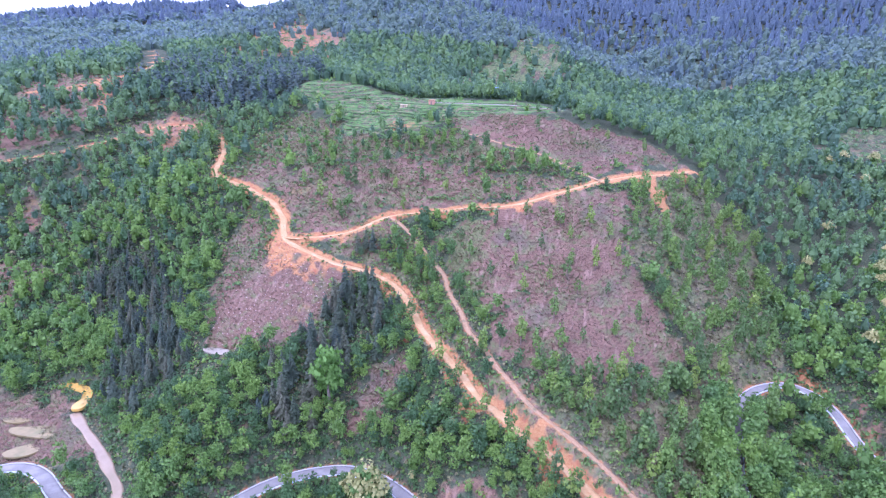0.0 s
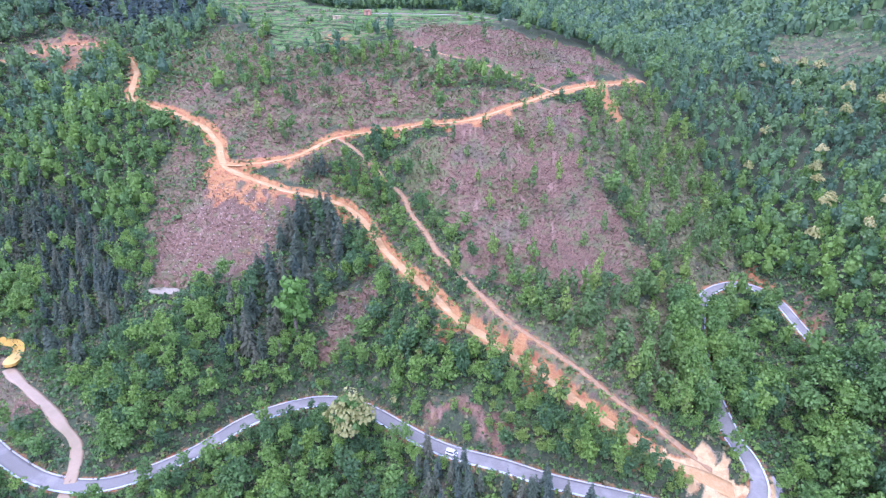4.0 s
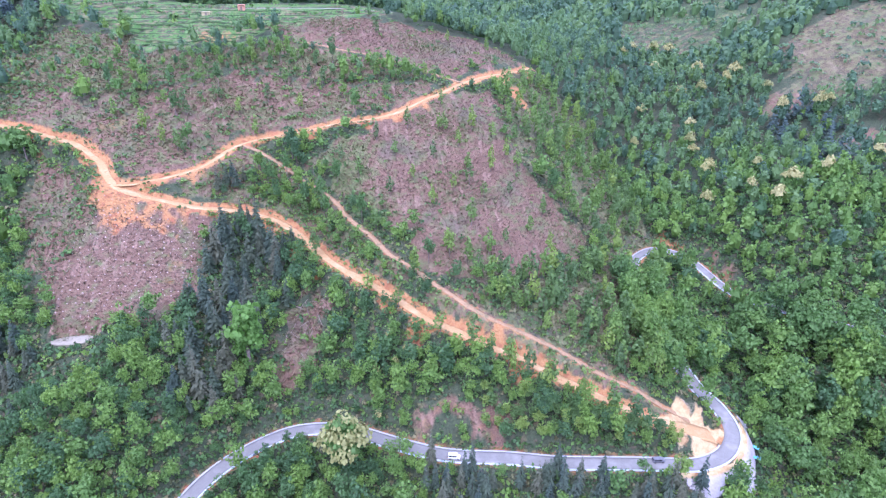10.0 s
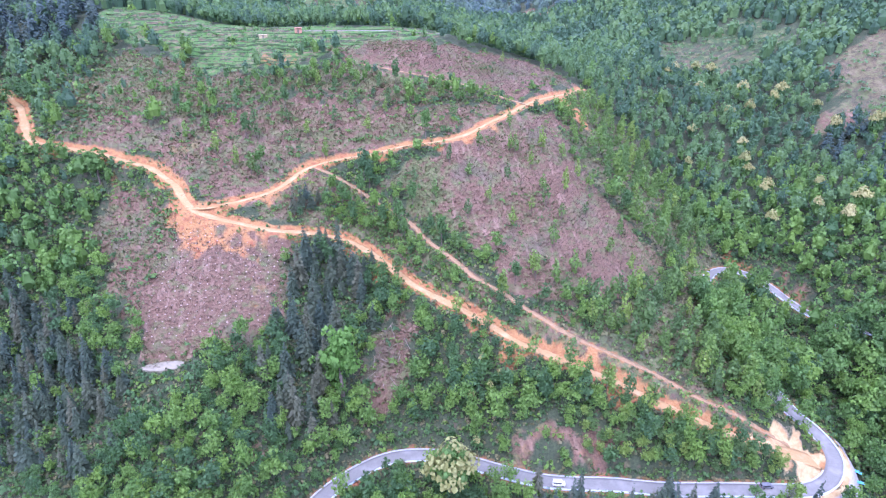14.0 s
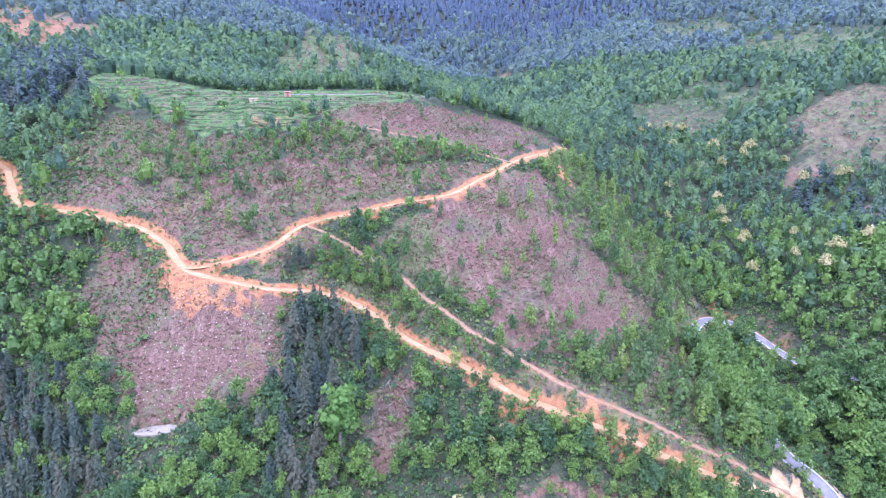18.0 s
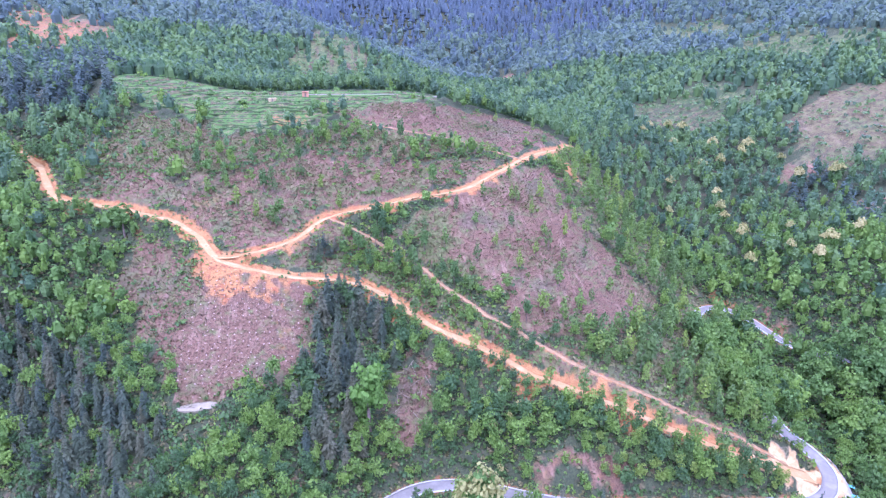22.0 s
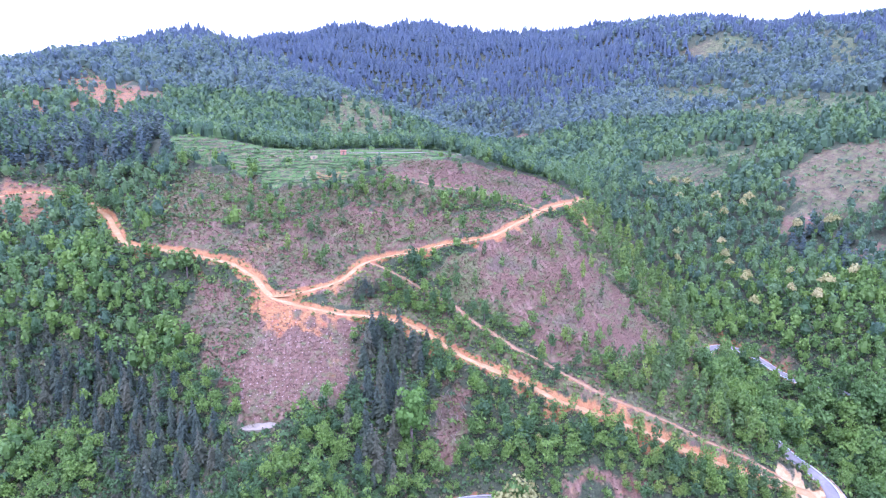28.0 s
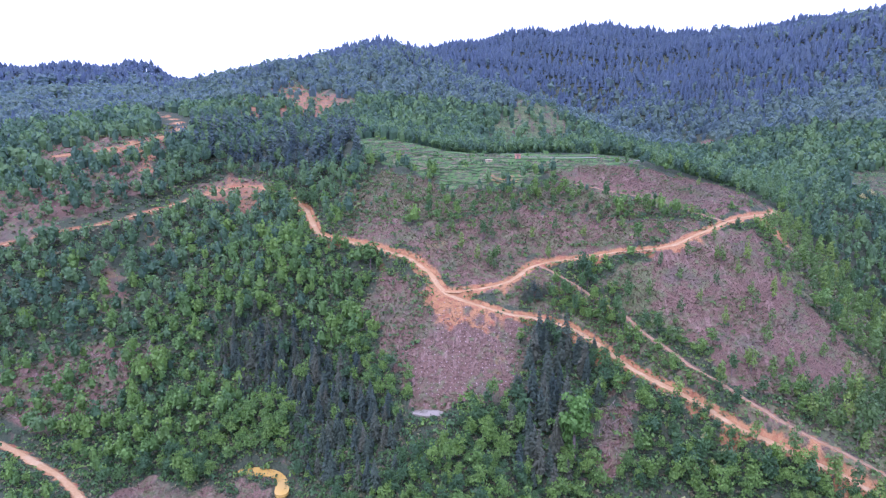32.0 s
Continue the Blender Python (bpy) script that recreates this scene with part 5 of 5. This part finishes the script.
# grass on the banks between the terraces, and bushes on them
x, y = scatter(-216, -5, 336, 470, 1.1)
q = (land(x, y) + ripple(x, y)) / 1.9
k = any_in([TERRACES], x, y, 0.5) & ((q - np.floor(q)) > 0.75) & (rng.random(len(x)) < 0.22)
joined("bank_grass", TUFT, np.c_[x, y, height(x, y) - 0.05, 0.9 + 0.6 * rng.random(len(x))][k], M_BROAD, "dark green grass on the terrace banks", "grass")
x, y = scatter(-216, -5, 336, 470, 6.0)
k = any_in([TERRACES], x, y, 1.0) & (rng.random(len(x)) < 0.1)
at = np.r_[np.c_[x, y][k], rng.normal(size=(10, 2)) * 1.8 + (-88, 357), rng.normal(size=(6, 2)) * 1.3 + (-129, 375), rng.normal(size=(6, 2)) * 1.5 + (-149, 355)]
joined("terrace_bushes", BUSH, np.c_[at, height(at[:, 0], at[:, 1]) - 0.1, 0.8 + 0.9 * rng.random(len(at))], M_BROAD, "dark green bushes on the terrace banks", "bushes")

# cut brush, stubble and regrowth on the cleared slopes
x, y = scatter(-210, 70, 185, 372, 1.15)
a, b = rag(x, y)
k = any_in([CLEAR_MID, CLEAR_TOP, CLEAR_LEFT, PLANTING, BARE_GULLY, BRUSH, HEATH, VERGE_BARE], x + a, y + b)
x, y = x[k], y[k]
d, _, _ = from_roads(x, y)
x, y = x[d > 0.8], y[d > 0.8]
g = (np.sin(x * 0.13 + 1) + np.sin(y * 0.17 + x * 0.05) + rng.normal(size=len(x)) * 0.6) > 0.75
g |= any_in([BRUSH, HEATH, REGROWTH], x, y) & (rng.random(len(x)) < 0.55) | any_in([CLEAR_LEFT], x, y) & (rng.random(len(x)) < 0.25)
g &= ~any_in([PLANTING], x, y, 4)
joined("cut_brush", TUFT, on_ground(x[~g], y[~g], 0.5 + 0.6 * rng.random((~g).sum()), 0.02), M_SCRUB, "dry grey-brown cut brush strewn over the cleared slope", "brush")
joined("regrowth", TUFT, on_ground(x[g], y[g], 0.7 + 0.8 * rng.random(g.sum()), 0.02), M_GREENSCRUB, "green regrowth and weeds on the cleared slope", "weeds")

x, y = scatter(-75, -45, 168, 210, 1.5)
a, b = rag(x, y)
k = any_in([BARE_GULLY], x + a, y + b)
joined("dead_brush", TUFT, np.c_[x, y, height(x, y) - 0.02, 0.9 + 0.8 * rng.random(len(x))][k], M_SCRUB, "tangled grey-brown dead brush in the bare gully", "brush")

# weeds, stubble and brush between the paddies
x, y = scatter(-300, -160, 100, 185, 1.15)
k = any_in([PADDIES, POND_FRONT], x, y) & in_sight(x, y)
x, y = x[k], y[k]
d, _, _ = from_roads(x, y)
x, y = x[d > 0.8], y[d > 0.8]
brown = np.sin(x * 0.31 + 1.2 * np.sin(y * 0.22)) + np.sin(y * 0.36 + 0.5) + 0.7 * rng.normal(size=len(x)) > -0.4
p = np.c_[x, y, height(x, y) - 0.03, 0.5 + 0.8 * rng.random(len(x))]
joined("stubble", TUFT, p[brown], M_SCRUB, "purple-brown stubble and brush on the paddy banks", "brush")
joined("bank_weeds", TUFT, p[~brown], M_GREENSCRUB, "green weeds on the paddy banks", "weeds")

# felled poles lying in the thinned wood and the bare gully
verts, faces = [], []
x, y = scatter(-345, -45, 165, 245, 3.2)
k = any_in([THIN_WOOD, BARE_GULLY, RED_GULLY], x, y) & (rng.random(len(x)) < 0.5)
for px, py in zip(x[k], y[k]):
    an, long, r, o = rng.uniform(0, 6.28), rng.uniform(2.0, 5.0), rng.uniform(0.07, 0.13), len(verts)
    ends = np.array([(px, py), (px + long * np.cos(an), py + long * np.sin(an))])
    for (ex, ey), ez in zip(ends, height(ends[:, 0], ends[:, 1]) + 0.15):
        verts += [(ex - r * np.sin(an) * np.cos(t), ey + r * np.cos(an) * np.cos(t), ez + r * np.sin(t)) for t in np.arange(5) * 1.2566]
    faces += [(o + i, o + (i + 1) % 5, o + 5 + (i + 1) % 5, o + 5 + i) for i in range(5)]
M_POLE = rough_mat("bare_felled_wood", (0.26, 0.20, 0.16), (0.40, 0.33, 0.26), (0.20, 0.15, 0.12), 3.0, 0.5, 0.9, 0.4, 0.03)
tagged(new("felled_poles", mesh_from("felled_poles", verts, faces, M_POLE)), "pale felled poles lying on the thinned slope", "logs", kind="stuff")

# small trees close together on the bank above the paved road
BANK_WOOD = [(-8, 158), (8, 152), (30, 144), (47, 138.5), (58, 134), (58, 130.5), (34, 133.5), (14, 139), (-2, 146)]
x, y = scatter(-10, 60, 128, 160, 2.9)
k = any_in([BANK_WOOD], x, y)
joined("bank_wood", BROAD_FINE, np.c_[x, y, height(x, y) - 0.1, 0.42 + 0.3 * rng.random(len(x))][k], M_YOUNG, "small leafy trees on the bank above the paved road", "forest")

# ---- waters, paddies, pads ----
tagged(new("pond", slab("pond", MUDPOND, POND_LEVEL, M_WATER, 1.2)), "muddy yellow pond on the valley floor", "pond", kind="structure")
tagged(new("concrete_pad", slab("concrete_pad", PAD, PAD_LEVEL, rough_mat("packed_tan_earth", (0.26, 0.23, 0.16), (0.33, 0.295, 0.21), (0.23, 0.215, 0.13), 1.5, 0.2), 1.6, 1)), "pale level pad at the foot of the planting", "pad", kind="structure")
for patch in ([(-225, 155), (-221, 158), (-212, 159.5), (-211, 157), (-219, 154)], [(-216, 152), (-207, 154.5), (-199, 158), (-192, 152), (-193, 150), (-199, 149), (-212, 148)], [(-206, 139), (-198, 148), (-191, 148), (-192, 141), (-200, 136.5)]):
    tagged(new("paddy_field", slab("paddy_field", patch, level(patch, 0.7) + 0.15, M_PADDY, 0.8)), "flooded muddy rice paddy in the valley", "paddy", kind="structure")

# banks along the contours between the rice terraces
cols = np.arange(-214.0, -8.0, 2.0)
rows_y = np.arange(337.0, 470.0, 0.5)
gx2, gy2 = np.meshgrid(cols, rows_y)
field = land(gx2.ravel(), gy2.ravel()).reshape(gx2.shape)
inside = (signed(TERRACES, gx2.ravel(), gy2.ravel()) > 1.0).reshape(gx2.shape)
for step in np.arange(np.floor(field[inside].min()), field[inside].max(), 1.5):
    line, runs = [], []
    for i, x in enumerate(cols):
        hit_at = np.where((field[:-1, i] < step) & (field[1:, i] >= step) & inside[:-1, i])[0]
        y = rows_y[hit_at[0]] + 0.5 * math.sin(x * 0.21 + step) if len(hit_at) else None
        if line and (y is None or abs(y - line[-1][1]) > 5):
            runs.append(line)
            line = []
        if y is not None:
            line.append((x, y))
    for run in runs + [line]:
        if len(run) > 5:
            c = course(run, 1.0)
            zz = eased(height(c[:, 0], c[:, 1]), 2)
            tagged(new("terrace_bank", ribbon("terrace_bank", c, zz, 0.45 + 0 * zz, M_BANK, lift=0.42, thick=0.9)), "grassy earth bank between the rice terraces", "bank", kind="structure")

# planting mounds in rows on the cleared lower slope
a, b = np.meshgrid(np.arange(-150, -88, 2.7), np.arange(190, 254, 2.5))
a, b = (a + 0.5 * (np.round(b / 2.5) % 2)).ravel() + rng.normal(size=a.size) * 0.25, b.ravel() + rng.normal(size=a.size) * 0.25
d, _, _ = from_roads(a, b)
k = (signed(PLANTING, a, b) > 1.5) & (d > 3) & (rng.random(len(a)) < 0.8)
a, b = a[k], b[k]
hz = height(a, b)
verts, faces = [], []
for x, y, zz in zip(a, b, hz):
    o, r = len(verts), rng.uniform(0.2, 0.42)
    verts += [(x + r * np.cos(t), y + r * np.sin(t) * 0.8, zz - 0.15 - 0.45 * r * np.sin(t)) for t in np.arange(6) * np.pi / 3]
    verts += [(x + 0.5 * r * np.cos(t), y + 0.5 * r * np.sin(t) * 0.8, zz + 0.3) for t in np.arange(6) * np.pi / 3]
    faces += [(o + i, o + (i + 1) % 6, o + 6 + (i + 1) % 6, o + 6 + i) for i in range(6)] + [(o + 6, o + 7, o + 8, o + 9), (o + 6, o + 9, o + 10, o + 11)]
M_MOUND = rough_mat("fresh_dug_earth", (0.36, 0.27, 0.22), (0.48, 0.38, 0.31), (0.30, 0.22, 0.17), 3.0, 0.4)
tagged(new("planting_mounds", mesh_from("planting_mounds", verts, faces, M_MOUND)), "rows of small pale planting mounds on the cleared slope", "mounds", kind="stuff")


# ---- small things ----
def part(name, bm, material, parent, label=""):
    """A bmesh as one mesh object under a thing or a part."""
    me = bpy.data.meshes.new(name)
    bm.to_mesh(me)
    bm.free()
    me.materials.append(material)
    ob = new(name, me)
    ob.parent = parent
    return tagged(ob, label)


def block(x0, x1, y0, y1, z0, z1, bevel=0.03, taper=0.0):
    """A box with bevelled edges; taper draws its top in."""
    bm = bmesh.new()
    bmesh.ops.create_cube(bm, size=1)
    for v in bm.verts:
        k = 1 - taper * (v.co.z > 0)
        v.co = ((x0 + x1) / 2 + v.co.x * (x1 - x0) * k, (y0 + y1) / 2 + v.co.y * (y1 - y0) * k, z0 if v.co.z < 0 else z1)
    if bevel:
        bmesh.ops.bevel(bm, geom=bm.edges[:], offset=bevel, segments=2, affect="EDGES")
    return bm


def wheel_mesh(x, y, r, w):
    bm = bmesh.new()
    bmesh.ops.create_cone(bm, cap_ends=True, segments=18, radius1=r, radius2=r, depth=w)
    bmesh.ops.bevel(bm, geom=bm.edges[:], offset=0.03, segments=1, affect="EDGES")
    bmesh.ops.rotate(bm, verts=bm.verts, matrix=Matrix.Rotation(radians(90), 3, "X"))
    bmesh.ops.translate(bm, verts=bm.verts, vec=(x, y, r))
    return bm


M_WHITE = rough_mat("white_car_paint", (0.72, 0.72, 0.72), (0.76, 0.76, 0.75), (0.68, 0.67, 0.65), 8.0, 1.0, 0.3, 0.02, 0.01)
M_GREYPAINT = rough_mat("grey_car_paint", (0.16, 0.17, 0.18), (0.20, 0.20, 0.21), (0.14, 0.14, 0.15), 8.0, 1.0, 0.3, 0.02, 0.01)
M_GLASS = rough_mat("dark_window_glass", (0.03, 0.035, 0.04), (0.04, 0.045, 0.05), (0.03, 0.03, 0.035), 4.0, 1.0, 0.08, 0.01, 0.01)
M_RUBBER = rough_mat("tyre_rubber", (0.03, 0.03, 0.03), (0.045, 0.045, 0.045), (0.06, 0.055, 0.05), 9.0, 2.0, 0.9, 0.2, 0.01)
M_LAMP = rough_mat("lamp_plastic", (0.6, 0.6, 0.55), (0.7, 0.7, 0.66), (0.6, 0.58, 0.5), 9.0, 2.0, 0.2, 0.02, 0.01)
M_RED = rough_mat("red_lamp_plastic", (0.4, 0.03, 0.03), (0.5, 0.05, 0.04), (0.4, 0.04, 0.04), 9.0, 2.0, 0.2, 0.02, 0.01)
M_PLASTER = rough_mat("yellowed_plaster", (0.50, 0.39, 0.21), (0.58, 0.47, 0.28), (0.42, 0.33, 0.19), 3.0, 0.5, 0.9, 0.2, 0.02)
M_BRICK = rough_mat("orange_brickwork", (0.48, 0.24, 0.14), (0.56, 0.30, 0.19), (0.42, 0.22, 0.14), 5.0, 0.5, 0.9, 0.3, 0.03)
M_BLUE = rough_mat("blue_sheet_metal", (0.20, 0.32, 0.55), (0.26, 0.38, 0.60), (0.32, 0.42, 0.58), 3.0, 0.5, 0.5, 0.1, 0.02)
M_TARP = rough_mat("blue_plastic_sheet", (0.12, 0.42, 0.60), (0.18, 0.50, 0.66), (0.30, 0.55, 0.66), 2.0, 0.5, 0.4, 0.4, 0.05)
M_TIMBER = rough_mat("weathered_timber", (0.20, 0.16, 0.12), (0.30, 0.25, 0.20), (0.16, 0.13, 0.10), 4.0, 0.6, 0.9, 0.4, 0.03)


def on_road(t):
    """Place, height and heading on the paved road nearest to a point of the plan."""
    c, z, _ = LINES["paved"]
    i = int(np.argmin(np.hypot(c[:, 0] - t[0], c[:, 1] - t[1])))
    d = c[min(i + 1, len(c) - 1)] - c[i - 1]
    return c[i], float(z[i]), math.degrees(math.atan2(d[1], d[0]))


def vehicle(name, label, spot, side, paint, length, tall, turn=0):
    """A small road vehicle standing in its lane: body, cabin, windows, wheels and lamps."""
    at, zz, head = on_road(spot)
    a = math.radians(head)
    top = new(name)
    tagged(top, label, "car")
    top.matrix_basis = pose(at[0] - side * math.sin(a), at[1] + side * math.cos(a), zz + 0.02, 0, 0, head + turn)
    h, w = length / 2, 0.8
    part("body", block(-h, h, -w, w, 0.28, 0.55 * tall, 0.08), paint, top)
    part("cabin", block(-h + 0.08, h - 0.75, -w + 0.06, w - 0.06, 0.53 * tall, tall, 0.08, 0.1), paint, top)
    for s in (-1, 1):
        part("side_window", block(-h + 0.35, h - 1.15, s * (w - 0.06) - 0.02, s * (w - 0.06) + 0.02, 0.6 * tall, 0.86 * tall, 0.01), M_GLASS, top)
        part("headlight", block(h - 0.04, h + 0.02, s * 0.55 - 0.16, s * 0.55 + 0.16, 0.38 * tall, 0.46 * tall, 0.01), M_LAMP, top)
        part("tail_light", block(-h - 0.02, -h + 0.04, s * 0.66 - 0.08, s * 0.66 + 0.08, 0.38 * tall, 0.52 * tall, 0.01), M_RED, top)
        for x in (-h + 0.7, h - 0.7):
            part("wheel", wheel_mesh(x, s * (w - 0.1), 0.29, 0.2), M_RUBBER, top)
    part("windscreen", block(h - 0.86, h - 0.8, -0.6, 0.6, 0.6 * tall, 0.9 * tall, 0.01), M_GLASS, top)
    part("rear_window", block(-h + 0.05, -h + 0.12, -0.58, 0.58, 0.6 * tall, 0.88 * tall, 0.01), M_GLASS, top)
    return top


vehicle("minivan", "small white minivan on the paved mountain road", (-14, 141), -1.1, M_WHITE, 3.9, 1.85)
vehicle("hatchback", "small grey car at the edge of the road bend", (49, 127), 1.1, M_GREYPAINT, 3.8, 1.5)


def hut(name, label, x, y, turn, w, d, h, wall, roof, lean=0.3):
    """A small field hut: four walls with a doorway, and a lean-to roof."""
    top = new(name)
    tagged(top, label, "hut")
    top.matrix_basis = pose(x, y, float(height(np.array([x]), np.array([y]))[0]) - 0.1, 0, 0, turn)
    part("wall", block(-w / 2, w / 2, d / 2 - 0.2, d / 2, 0, h, 0.02), wall, top)
    for s in (-1, 1):
        part("wall", block(s * w / 2 - 0.1, s * w / 2 + 0.1, -d / 2, d / 2 - 0.203, 0, h, 0.02), wall, top)
        part("wall", block(min(s * w / 2, s * 0.5) + (0.103 if s < 0 else 0), max(s * w / 2, s * 0.5) - (0.103 if s > 0 else 0), -d / 2, -d / 2 + 0.2, 0, h, 0.02), wall, top)
    part("roof", block(-w / 2 - 0.3, w / 2 + 0.3, -d / 2 - 0.4, d / 2 + 0.3, h + 0.003, h + 0.15, 0.02), roof, top)
    part("door", block(-0.495, 0.495, -d / 2 + 0.06, -d / 2 + 0.12, 0, min(2.0, h - 0.2), 0.01), M_TIMBER, top)
    return top


hut("field_hut", "small pale yellow field hut on the rice terraces", -112, 374, 8, 4.2, 2.4, 1.9, M_PLASTER, M_PLASTER)
hut("brick_hut", "small orange brick hut by the terrace path", -92.5, 374, 0, 3.6, 3.0, 2.8, M_BRICK, M_BRICK)

# shed with a blue roof on posts, behind the terraces
shed = new("shed")
tagged(shed, "open timber shed with a blue sheet roof behind the terraces", "shed")
shed.matrix_basis = pose(-79, 520, float(height(np.array([-79.0]), np.array([520.0]))[0]) - 0.1, 0, 0, 10)
part("roof", block(-3.4, 3.4, -2.6, 2.6, 9.0, 9.25, 0.03), M_BLUE, shed)
for px in (-2.8, 2.8):
    for py in (-2.0, 2.0):
        part("post", block(px - 0.15, px + 0.15, py - 0.15, py + 0.15, 0, 8.997, 0.02), M_TIMBER, shed)
part("floor", block(-3, 3, -2.2, 2.2, 5.6, 5.8, 0.02), M_TIMBER, shed)

# plastic sheets at the outer edge of the bend
for (x, y), turn, ln in (((86.5, 133.5), -50, 3.6), ((84.5, 130), -35, 4.2)):
    bm = bmesh.new()
    bmesh.ops.create_grid(bm, x_segments=12, y_segments=6, size=0.5)
    for v in bm.verts:
        v.co = (v.co.x * ln, v.co.y * 1.3, 0.25 + 0.12 * math.sin(v.co.x * 21) * math.cos(v.co.y * 9) + 0.05 * math.sin(v.co.x * 47))
    bmesh.ops.solidify(bm, geom=bm.faces[:], thickness=0.03)
    me = bpy.data.meshes.new("plastic_sheet")
    bm.to_mesh(me)
    bm.free()
    me.materials.append(M_TARP)
    ob = tagged(new("plastic_sheet", me), "crumpled bright blue plastic sheet on the road shoulder", "tarpaulin")
    ob.matrix_basis = pose(x, y, float(height(np.array([x]), np.array([y]))[0]) - 0.05, 0, 0, turn)
